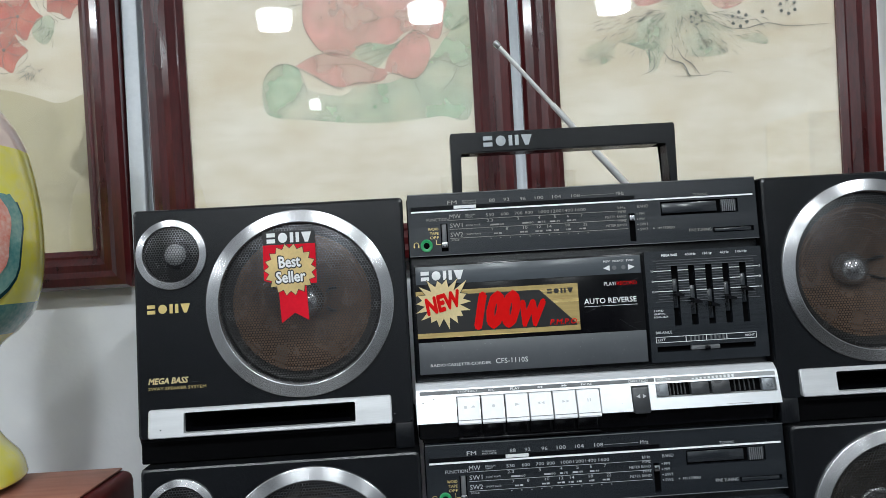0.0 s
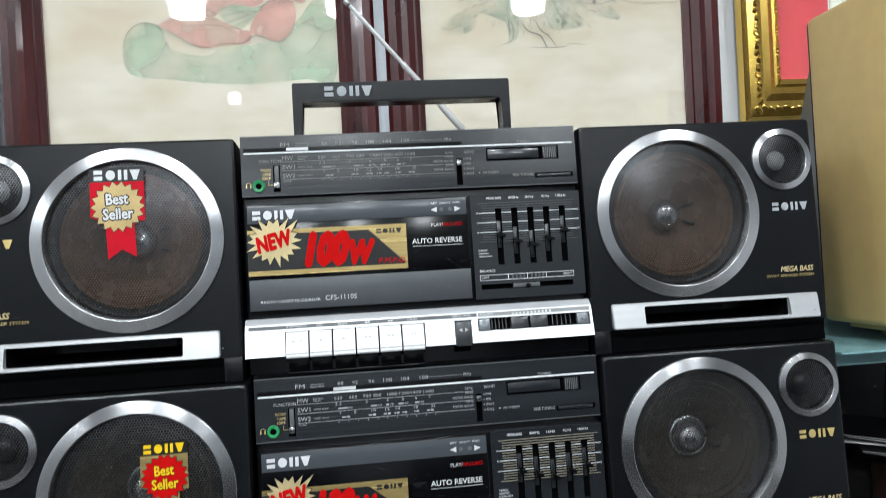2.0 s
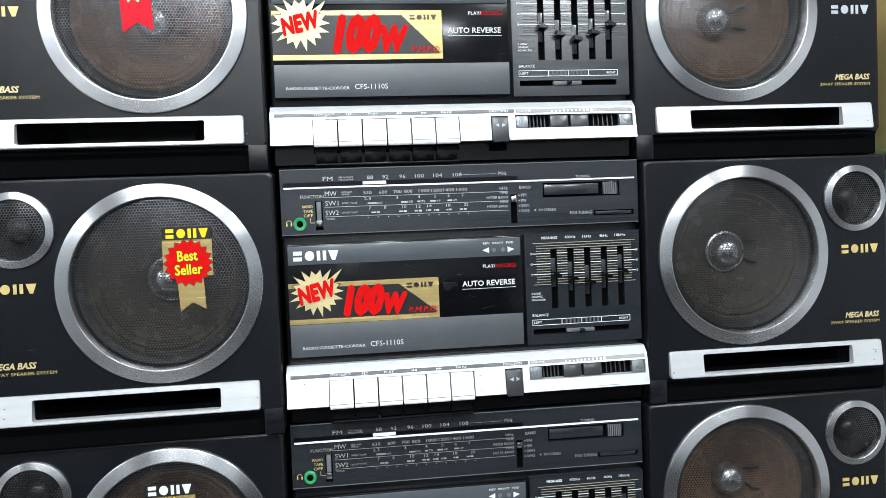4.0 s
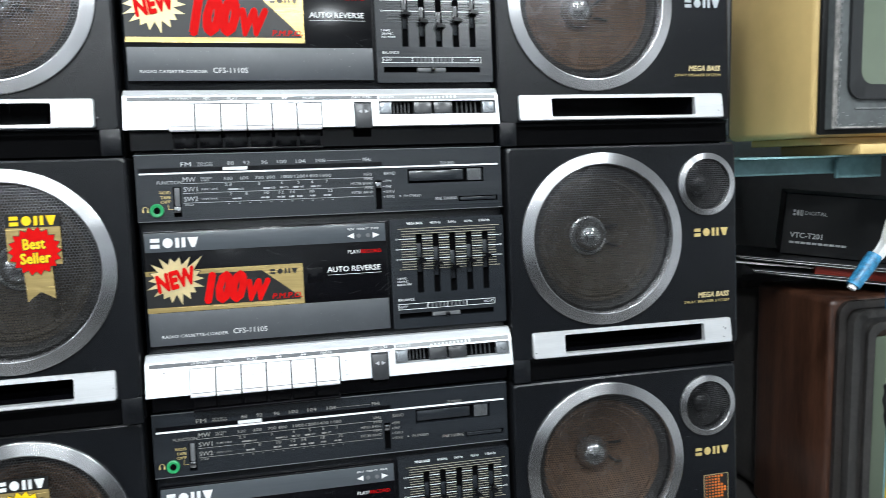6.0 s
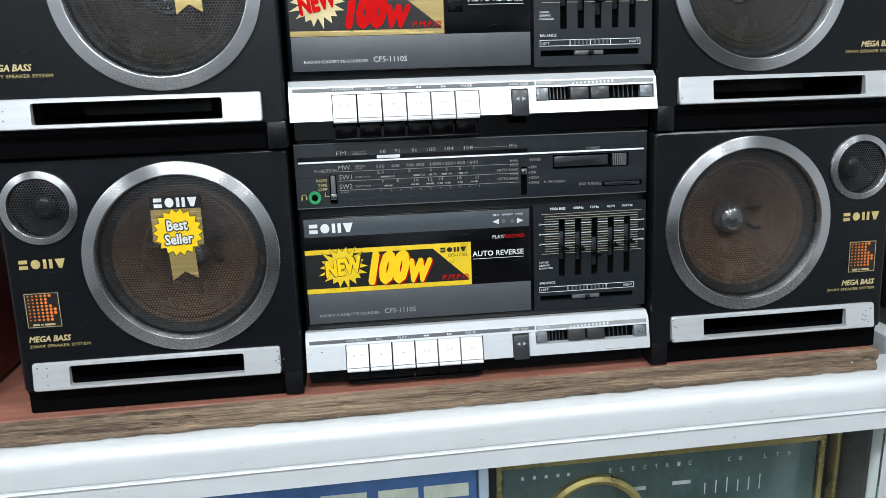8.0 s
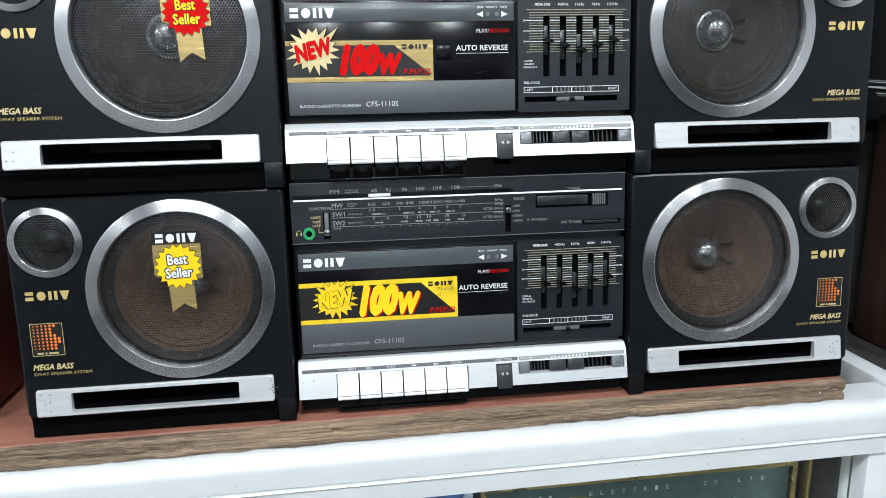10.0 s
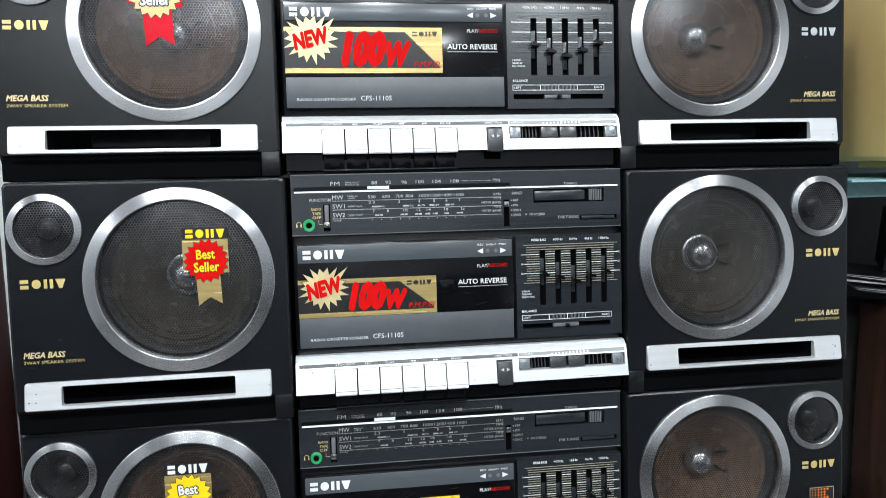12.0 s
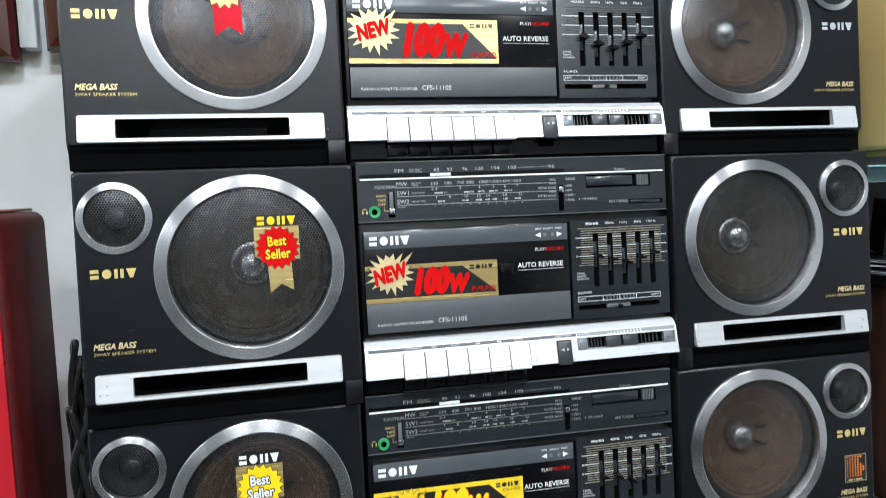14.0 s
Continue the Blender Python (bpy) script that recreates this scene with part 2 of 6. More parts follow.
def box(bm, x0, x1, y0, y1, z0, z1, bevel=0.0, seg=2):
    made = bmesh.ops.create_cube(bm, size=1.0, matrix=Matrix.Translation(((x0 + x1) / 2, (y0 + y1) / 2, (z0 + z1) / 2)) @ Matrix.Diagonal((x1 - x0, y1 - y0, z1 - z0, 1)))
    if bevel:
        edges = list({e for v in made["verts"] for e in v.link_edges})
        bmesh.ops.bevel(bm, geom=edges, offset=bevel, segments=seg, affect="EDGES", profile=0.5)
    return bm


def boxed(x0, x1, y0, y1, z0, z1, bevel=0.0, seg=2):
    return box(bmesh.new(), x0, x1, y0, y1, z0, z1, bevel, seg)


def prism(bm, pts, y0, y1):
    """A flat outline in x and z, drawn out from y0 to y1."""
    a = [bm.verts.new((x, y0, z)) for x, z in pts]
    b = [bm.verts.new((x, y1, z)) for x, z in pts]
    bm.faces.new(a)
    bm.faces.new(b[::-1])
    for i in range(len(pts)):
        j = (i + 1) % len(pts)
        bm.faces.new((a[j], a[i], b[i], b[j]))
    return bm


def rounded(x0, x1, z0, z1, r, seg=5):
    """The outline of a rectangle with round corners."""
    out = []
    for cx, cz, a0 in ((x1 - r, z1 - r, 0), (x0 + r, z1 - r, 90), (x0 + r, z0 + r, 180), (x1 - r, z0 + r, 270)):
        for k in range(seg + 1):
            a = radians(a0 + 90 * k / seg)
            out.append((cx + r * math.cos(a), cz + r * math.sin(a)))
    return out


def lathe(bm, cx, cz, profile, seg=64, closed=False):
    """Turns a profile of (radius, y) about an axis along y."""
    loops = []
    for r, y in profile:
        if r < 1e-6:
            loops.append([bm.verts.new((cx, y, cz))])
        else:
            loops.append([bm.verts.new((cx + r * math.cos(2 * math.pi * k / seg), y, cz + r * math.sin(2 * math.pi * k / seg))) for k in range(seg)])
    pairs = list(zip(loops, loops[1:]))
    if closed:
        pairs.append((loops[-1], loops[0]))
    for a, b in pairs:
        for k in range(seg):
            j = (k + 1) % seg
            if len(a) == 1 and len(b) > 1:
                bm.faces.new((a[0], b[k], b[j]))
            elif len(b) == 1:
                bm.faces.new((a[j], a[k], b[0]))
            else:
                bm.faces.new((a[j], a[k], b[k], b[j]))
    return bm


def plate(bm, x0, x1, z0, z1, y0, y1, holes=()):
    """A plate with rectangular openings that go through it."""
    xs = sorted({x0, x1, *[h[0] for h in holes], *[h[1] for h in holes]})
    zs = sorted({z0, z1, *[h[2] for h in holes], *[h[3] for h in holes]})
    solid = lambda i, j: 0 <= i < len(xs) - 1 and 0 <= j < len(zs) - 1 and not any(
        h[0] - 1e-9 <= xs[i] and xs[i + 1] <= h[1] + 1e-9 and h[2] - 1e-9 <= zs[j] and zs[j + 1] <= h[3] + 1e-9 for h in holes)
    front, back = {}, {}
    for i, x in enumerate(xs):
        for j, z in enumerate(zs):
            front[i, j] = bm.verts.new((x, y0, z))
            back[i, j] = bm.verts.new((x, y1, z))
    for i in range(len(xs) - 1):
        for j in range(len(zs) - 1):
            if not solid(i, j):
                continue
            bm.faces.new((front[i, j], front[i + 1, j], front[i + 1, j + 1], front[i, j + 1]))
            bm.faces.new((back[i, j + 1], back[i + 1, j + 1], back[i + 1, j], back[i, j]))
            for di, dj, a, b in ((-1, 0, (i, j), (i, j + 1)), (1, 0, (i + 1, j + 1), (i + 1, j)), (0, -1, (i + 1, j), (i, j)), (0, 1, (i, j + 1), (i + 1, j + 1))):
                if not solid(i + di, j + dj):
                    bm.faces.new((front[a], front[b], back[b], back[a]))
    loose = [v for v in bm.verts if not v.link_faces]
    bmesh.ops.delete(bm, geom=loose, context="VERTS")
    return bm


def tube(bm, pts, radius, seg=8):
    """A round tube along a line of points; radius may be a list."""
    pts = [Vector(p) for p in pts]
    loops = []
    for i, p in enumerate(pts):
        d = (pts[min(i + 1, len(pts) - 1)] - pts[max(i - 1, 0)]).normalized()
        s = d.orthogonal().normalized() if i == 0 else (last - d * last.dot(d)).normalized()
        last = s
        u = d.cross(s)
        r = radius[i] if isinstance(radius, (list, tuple)) else radius
        loops.append([bm.verts.new(p + r * (s * math.cos(2 * math.pi * k / seg) + u * math.sin(2 * math.pi * k / seg))) for k in range(seg)])
    for a, b in zip(loops, loops[1:]):
        for k in range(seg):
            j = (k + 1) % seg
            bm.faces.new((a[k], a[j], b[j], b[k]))
    bm.faces.new(loops[0][::-1])
    bm.faces.new(loops[-1])
    return bm


def strip(bm, pts, width, y):
    """A flat pen stroke through points in x and z, tapering at both ends."""
    n = len(pts)
    left, right = [], []
    for i, (x, z) in enumerate(pts):
        x0, z0 = pts[max(i - 1, 0)]
        x1, z1 = pts[min(i + 1, n - 1)]
        dx, dz = x1 - x0, z1 - z0
        d = math.hypot(dx, dz) or 1
        w = width * (0.35 + 0.65 * math.sin(math.pi * (i + 0.3) / (n - 0.4)))
        left.append(bm.verts.new((x - dz / d * w / 2, y, z + dx / d * w / 2)))
        right.append(bm.verts.new((x + dz / d * w / 2, y, z - dx / d * w / 2)))
    for i in range(n - 1):
        bm.faces.new((left[i], right[i], right[i + 1], left[i + 1]))
    return bm


def curve_points(pts, steps=6):
    """A smooth line through the given points."""
    out = []
    for i in range(len(pts) - 1):
        p0, p1, p2, p3 = pts[max(i - 1, 0)], pts[i], pts[i + 1], pts[min(i + 2, len(pts) - 1)]
        for k in range(steps):
            t = k / steps
            out.append(tuple(0.5 * (2 * b + (c - a) * t + (2 * a - 5 * b + 4 * c - d) * t * t + (3 * b - a - 3 * c + d) * t ** 3) for a, b, c, d in zip(p0, p1, p2, p3)))
    out.append(pts[-1])
    return out


FONT = {}


def glyphs(body, lean=0.0, weight=0.0):
    """Vertices and faces of a line of text, 1 high, starting at 0."""
    key = body, lean, weight
    if key not in FONT:
        cu = bpy.data.curves.new("lettering", "FONT")
        cu.body, cu.shear, cu.offset, cu.resolution_u = body, lean, weight, 2
        ob = new("lettering", cu)
        me = bpy.data.meshes.new_from_object(ob.evaluated_get(bpy.context.evaluated_depsgraph_get()))
        vs = [tuple(v.co) for v in me.vertices]
        fs = [tuple(p.vertices) for p in me.polygons]
        bpy.data.objects.remove(ob)
        bpy.data.curves.remove(cu)
        bpy.data.meshes.remove(me)
        x0, x1 = min(v[0] for v in vs), max(v[0] for v in vs)
        z0, z1 = min(v[1] for v in vs), max(v[1] for v in vs)
        FONT[key] = [(x - x0, y - z0) for x, y, _ in vs], fs, x1 - x0, z1 - z0
    return FONT[key]


class Print:
    """Flat lettering and marks on a face, gathered into one mesh."""

    def __init__(self, y):
        self.v, self.f, self.y = [], [], y

    def text(self, body, x0, x1, z0, z1, turn=0.0, lean=0.0, weight=0.0):
        """The words, fitted into a rectangle, and turned about its centre."""
        vs, fs, w, h = glyphs(body, lean, 0.0)
        cx, cz, ca, sa = (x0 + x1) / 2, (z0 + z1) / 2, math.cos(radians(turn)), math.sin(radians(turn))
        # heavier letters are laid in several thin coats, each a little aside
        coats = [(0.0, 0.0)] + ([(weight * math.cos(k * math.pi / 4), weight * math.sin(k * math.pi / 4)) for k in range(8)] if weight else [])
        w, h = w + 2 * weight, h + 2 * weight
        for n, (sx, sz) in enumerate(coats):
            base = len(self.v)
            for x, z in vs:
                x, z = ((x + sx + weight) / w - 0.5) * (x1 - x0), ((z + sz + weight) / h - 0.5) * (z1 - z0)
                self.v.append((cx + x * ca - z * sa, self.y - 0.000018 * n, cz + x * sa + z * ca))
            self.f += [tuple(base + i for i in f) for f in fs]
        return self

    def bar(self, x0, x1, z0, z1):
        base = len(self.v)
        self.v += [(x0, self.y, z0), (x1, self.y, z0), (x1, self.y, z1), (x0, self.y, z1)]
        self.f.append((base, base + 1, base + 2, base + 3))
        return self

    def blocks(self, x0, x1, z0, z1, n=4, gap=0.16):
        """A plain mark: n solid shapes side by side, in turn two bars lying, an oval, two bars upright and a wedge."""
        w = (x1 - x0) / n
        h = z1 - z0
        for i in range(n):
            a, b = x0 + i * w + w * gap / 2, x0 + (i + 1) * w - w * gap / 2
            c, d = (a + b) / 2, b - a
            if i % 4 == 0:
                self.bar(a + d * 0.08, b - d * 0.08, z0 + h * 0.60, z1).bar(a + d * 0.08, b - d * 0.08, z0, z0 + h * 0.40)
            elif i % 4 == 1:
                self.poly([(c + 0.46 * d * math.cos(2 * math.pi * k / 18), (z0 + z1) / 2 + 0.5 * h * math.sin(2 * math.pi * k / 18)) for k in range(18)])
            elif i % 4 == 2:
                self.bar(a + d * 0.04, a + d * 0.38, z0, z1).bar(b - d * 0.38, b - d * 0.04, z0, z1)
            else:
                self.poly([(a, z1), (c - d * 0.16, z0), (c + d * 0.16, z0), (b, z1)])
        return self

    def poly(self, pts):
        base = len(self.v)
        self.v += [(x, self.y, z) for x, z in pts]
        self.f.append(tuple(range(base, base + len(pts))))
        return self

    def outline(self, x0, x1, z0, z1, w):
        return self.bar(x0, x1, z0, z0 + w).bar(x0, x1, z1 - w, z1).bar(x0, x0 + w, z0 + w, z1 - w).bar(x1 - w, x1, z0 + w, z1 - w)

    def disc(self, x, z, r, n=10):
        return self.poly([(x + r * math.cos(2 * math.pi * k / n), z + r * math.sin(2 * math.pi * k / n)) for k in range(n)])

    def done(self, name, mat, parent, label=""):
        return raw(name, self.v, self.f, mat, parent, label)


# ---- the room ----
ROOM_X0, ROOM_X1, ROOM_Y0, WALL_Y, CEILING_Z = -3.0, 3.2, -5.0, 0.312, 2.75


def setting(name, bm, mat, label, category):
    return tagged(part(name, bm, mat), label, category, kind="structure")


setting("wall_north", boxed(ROOM_X0, ROOM_X1, WALL_Y, WALL_Y + 0.12, 0, CEILING_Z), wall_paint, "white painted wall behind the stacked stereos", "wall")
setting("wall_south", boxed(ROOM_X0, ROOM_X1, ROOM_Y0 - 0.12, ROOM_Y0, 0, CEILING_Z), far_paint, "plain pale painted wall across the room", "wall")
# unseen wall, darkened so the left speakers reflect less light
setting("wall_west", boxed(ROOM_X0 - 0.12, ROOM_X0, ROOM_Y0, WALL_Y, 0, CEILING_Z), dim_bounce_paint, "plain side wall out of view, toned for the reflections", "wall")
# unseen wall, kept pale so the ring sides reflect brighter
setting("wall_east", boxed(ROOM_X1, ROOM_X1 + 0.12, ROOM_Y0, WALL_Y, 0, CEILING_Z), shade_paint, "plain side wall out of view, toned for the reflections", "wall")
setting("floor", boxed(ROOM_X0 - 0.12, ROOM_X1 + 0.12, ROOM_Y0 - 0.12, WALL_Y + 0.12, -0.1, 0), floor_tile, "grey tiled shop floor", "floor")
setting("ceiling", boxed(ROOM_X0 - 0.12, ROOM_X1 + 0.12, ROOM_Y0 - 0.12, WALL_Y + 0.12, CEILING_Z, CEILING_Z + 0.1), ceiling_paint, "white painted ceiling", "ceiling")

# unseen dark panels, added so the black fronts reflect less light; lower in the middle, where the recorders reflect
# more
for panel_x0, panel_x1, panel_top in ((ROOM_X0, -0.75, 1.68), (-0.75, 0.85, 0.95), (0.85, ROOM_X1, 1.68)):
    setting("wainscot_south", boxed(panel_x0, panel_x1, ROOM_Y0, ROOM_Y0 + 0.02, 0, panel_top), dim_reflection, "unseen dark panel added across the room to darken reflections", "wall")

lamp_glow = glowing("lamp_glow", LAMP_COLOUR, 40.0)


def downlight(x, y):
    lamp = thing("ceiling_lamp", "round white ceiling lamp, one of rows partly added for light", "lamp", "ceiling lamps", at=pose(x, y, CEILING_Z))
    bm = bmesh.new()
    bmesh.ops.create_cone(bm, cap_ends=True, segments=32, radius1=0.110, radius2=0.115, depth=0.03, matrix=Matrix.Translation((0, 0, -0.016)))
    part("housing", bm, white_plastic, lamp)
    bm = bmesh.new()
    bmesh.ops.create_cone(bm, cap_ends=True, segments=32, radius1=0.088, radius2=0.098, depth=0.070, matrix=Matrix.Translation((0, 0, -0.067)))
    part("diffuser", bm, lamp_glow, lamp, "glowing white diffuser")
    light = bpy.data.lights.new("lamp_light", "AREA")
    light.shape, light.size, light.energy, light.color = "DISK", 0.17, LAMP_POWER, LAMP_COLOUR
    ob = new("lamp_light", light)
    ob.location = (x, y, CEILING_Z - 0.112)
    return lamp


# lamps at x -2.70 are added, unseen, to brighten the wall at left
for lamp_y in (-1.25, -2.85):
    for lamp_x in (-2.70, -0.88, -0.06, 0.97):
        downlight(lamp_x, lamp_y)
sconce = thing("wall_lamp", "small white lamp on the wall across the room", "lamp", at=pose(-0.99, ROOM_Y0, 2.56))
part("bracket", boxed(-0.05, 0.05, 0.001, 0.03, -0.05, 0.05, 0.006), white_plastic, sconce)
part("bulb", boxed(-0.045, 0.045, 0.0305, 0.06, -0.045, 0.045, 0.012), lamp_glow, sconce, "glowing white bulb")

# ---- the display case and its board ----
BOARD_Z = 1.004
BOARD_Y = -0.036
SET_BACK = pose(0.0, 0.0142, 0.0, rz=0.7)
bm = boxed(-1.1, 0.334, BOARD_Y + 0.0058, WALL_Y - 0.026, BOARD_Z - 0.014, BOARD_Z, 0.0015, 1)
board = tagged(part("wooden_board", bm, board_top), "worn reddish-brown wooden board lying on the display case", "board")
bm = bmesh.new()
n_edge = 520
rows_edge = []
for i in range(n_edge + 1):
    x = -1.1 + (0.334 + 1.1) * i / n_edge
    row = []
    for j in range(6):
        z = BOARD_Z - 0.0005 - (0.0175) * j / 5
        w = noise.noise((x * 40, j * 0.8, 3.0)) * 0.0016 + noise.noise((x * 130, j * 1.3, 9.0)) * 0.0010 + max(0.0, noise.noise((x * 60, j * 2.9, 21.0)) - 0.15) * 0.0060
        row.append(bm.verts.new((x, BOARD_Y + w + (0.0012 if j in (0, 5) else 0), z + (noise.noise((x * 9, 2.0, 5.0)) * 0.0003 + noise.noise((x * 140, 2.0, 5.0)) * 0.0003 if j == 5 else 0))))
    rows_edge.append(row)
for a, b in zip(rows_edge, rows_edge[1:]):
    for j in range(5):
        bm.faces.new((a[j], b[j], b[j + 1], a[j + 1]))
back_edge = [[bm.verts.new((r[0].co.x, BOARD_Y + 0.006, z)) for z in (BOARD_Z - 0.0005, BOARD_Z - 0.018)] for r in rows_edge]
for r, s, p, q in zip(rows_edge, rows_edge[1:], back_edge, back_edge[1:]):
    bm.faces.new((s[0], r[0], p[0], q[0]))
    bm.faces.new((r[5], s[5], q[1], p[1]))
part("raw_edge", bm, board_edge, board, "raw splintered brown front edge", smooth=60)
part("nail_head", lathe(bmesh.new(), 0.309, BOARD_Z - 0.009, [(0.0, BOARD_Y - 0.0012), (0.0009, BOARD_Y - 0.0010), (0.0012, BOARD_Y + 0.001)], 12), print_dim_white, board, "pale filled nail hole")

SLANT_MARKS = random.Random(12)
bm = bmesh.new()
for _ in range(26):
    x, y = SLANT_MARKS.uniform(-0.36, 0.32), SLANT_MARKS.uniform(-0.033, -0.028)
    a, b = SLANT_MARKS.uniform(-0.002, 0.002), SLANT_MARKS.uniform(0.006, 0.016)
    if SLANT_MARKS.random() < 0.4:
        a, b = SLANT_MARKS.uniform(0.006, 0.025), SLANT_MARKS.uniform(-0.0006, 0.0006)
    w = SLANT_MARKS.uniform(0.00015, 0.0004)
    n = Vector((-b, a, 0)).normalized() * w
    p0, p1 = Vector((x, y, BOARD_Z + 0.0002)), Vector((x + a, y + b, BOARD_Z + 0.0002))
    bm.faces.new([bm.verts.new(v) for v in (p0 - n, p0 + n, p1 + n * 0.4, p1 - n * 0.4)])
part("scratch", bm, material("board_scratch", (0.42, 0.22, 0.16), 0.6, vary=0.3, scale=60), board, "pale scratches in the varnish")["kind"] = "stuff"

board.matrix_basis = SET_BACK
case = thing("display_case", "white aluminium and glass display case full of old sets", "display case", at=SET_BACK)


def rail_profile(pts, x0, x1, name, label=""):
    bm = bmesh.new()
    a = [bm.verts.new((x0, y, z)) for y, z in pts]
    b = [bm.verts.new((x1, y, z)) for y, z in pts]
    bm.faces.new(a)
    bm.faces.new(b[::-1])
    for i in range(len(pts)):
        j = (i + 1) % len(pts)
        bm.faces.new((a[j], a[i], b[i], b[j]))
    return part(name, bm, rail_white, case, label)


RZ = BOARD_Z - 0.018
arc = [(-0.036 - 0.013 * math.sin(radians(a)), RZ - 0.014 + 0.013 * math.cos(radians(a))) for a in range(0, 91, 15)]
rail_profile([(-0.005, RZ - 0.001)] + arc + [(-0.049, RZ - 0.0275), (-0.0470, RZ - 0.0280), (-0.0470, RZ - 0.0292), (-0.0500, RZ - 0.0297), (-0.0506, RZ - 0.0307), (-0.0500, RZ - 0.0317), (-0.049, RZ - 0.0322), (-0.049, RZ - 0.0475), (-0.038, RZ - 0.0475), (-0.005, RZ - 0.0475)], -1.1, 0.388, "top_rail", "rounded white aluminium rail with a groove")
bm = bmesh.new()
for _ in range(10):
    x, z = SLANT_MARKS.uniform(-0.40, 0.36), RZ - SLANT_MARKS.choice((0.017, 0.022, 0.026, 0.036, 0.042))
    w, h = SLANT_MARKS.uniform(0.0005, 0.0018), SLANT_MARKS.uniform(0.00015, 0.0004)
    bm.faces.new([bm.verts.new((x + w * a, -0.04915, z + h * b + 0.0006 * a)) for a, b in ((-1, -0.4), (0.3, -1), (1, 0.2), (-0.2, 1))])
part("chip", bm, grey_plastic, case, "small dark chips in the rail")["kind"] = "stuff"
part("side_rail", boxed(0.3885, 0.412, -0.049, WALL_Y - 0.034, RZ - 0.047, RZ + 0.004, 0.004), rail_white, case)
part("corner_post", boxed(0.356, 0.388, -0.046, -0.010, 0.06, RZ - 0.049, 0.003), rail_white, case)
part("corner_post", boxed(-1.1, -1.066, -0.046, -0.010, 0.06, RZ - 0.049, 0.003), rail_white, case)
part("bottom_rail", boxed(-1.1, 0.388, -0.049, -0.005, 0.0, 0.06, 0.004), rail_white, case)
part("side_panel", boxed(0.358, 0.382, -0.009, WALL_Y - 0.034, 0.0, RZ - 0.049), dusty, case)
part("side_panel", boxed(-1.098, -1.07, -0.009, WALL_Y - 0.034, 0.0, RZ - 0.049), dusty, case)
part("shelf", boxed(-1.068, 0.356, -0.004, WALL_Y - 0.034, 0.70, 0.708), dusty, case)
pane = part("front_pane", boxed(-1.066, 0.355, -0.030, -0.025, 0.061, RZ - 0.049), cabinet_glass, case, "clear sliding glass pane")
pane.visible_shadow = False

# ---- stereo units ----
H = 0.1863
LEAN_BACK = math.tan(radians(3.3))
GRILLE = {}
tweeter_black = material("tweeter_dome", (0.005, 0.005, 0.005), 0.6, vary=0.2, spec=0.2)


def perforated(cx, cz, radius, pitch, y, bulge, name, parent):
    """A thin sheet with hexagonal holes, cut to a disc, slightly domed."""
    if name not in GRILLE:
        vs, fs = [], []
        row_h = pitch * math.sqrt(3) / 2
        n = int(radius / row_h) + 2
        outer = pitch / math.sqrt(3)
        inner = outer * 0.76
        for r in range(-n, n + 1):
            for c in range(-n - 2, n + 3):
                px, pz = (c + 0.5 * (r % 2)) * pitch, r * row_h
                if math.hypot(px, pz) > radius - pitch * 0.4:
                    continue
                base = len(vs)
                for rad in (outer, inner):
                    for k in range(6):
                        a = radians(60 * k + 30)
                        x, z = px + rad * math.cos(a), pz + rad * math.sin(a)
                        vs.append((x, -bulge * (1 - (x * x + z * z) / radius ** 2), z))
                for k in range(6):
                    j = (k + 1) % 6
                    fs.append((base + k, base + j, base + 6 + j, base + 6 + k))
        me = bpy.data.meshes.new(name)
        me.from_pydata([(x, yy + LEAN_BACK * z, z) for x, yy, z in vs], [], fs)
        me.update()
        me.materials.append(grille_black)
        GRILLE[name] = me
    ob = new("grille", GRILLE[name])
    ob.location = (cx, y + LEAN_BACK * cz, cz)
    ob.parent = parent
    ob["label"] = "black perforated metal grille"
    return ob


def sheet_with_holes(bm, outline, holes, y):
    edges = []
    for loop in (outline, *holes):
        vs = [bm.verts.new((x, y, z)) for x, z in loop]
        edges += [bm.edges.new((vs[i], vs[(i + 1) % len(vs)])) for i in range(len(vs))]
    bmesh.ops.triangle_fill(bm, use_beauty=True, use_dissolve=False, edges=edges)
    return bm


def circle(cx, cz, r, n=64):
    return [(cx + r * math.cos(2 * math.pi * k / n), cz + r * math.sin(2 * math.pi * k / n)) for k in range(n)]


WX, WZ, TX, TZ = -0.022, 0.112, 0.071, 0.1525


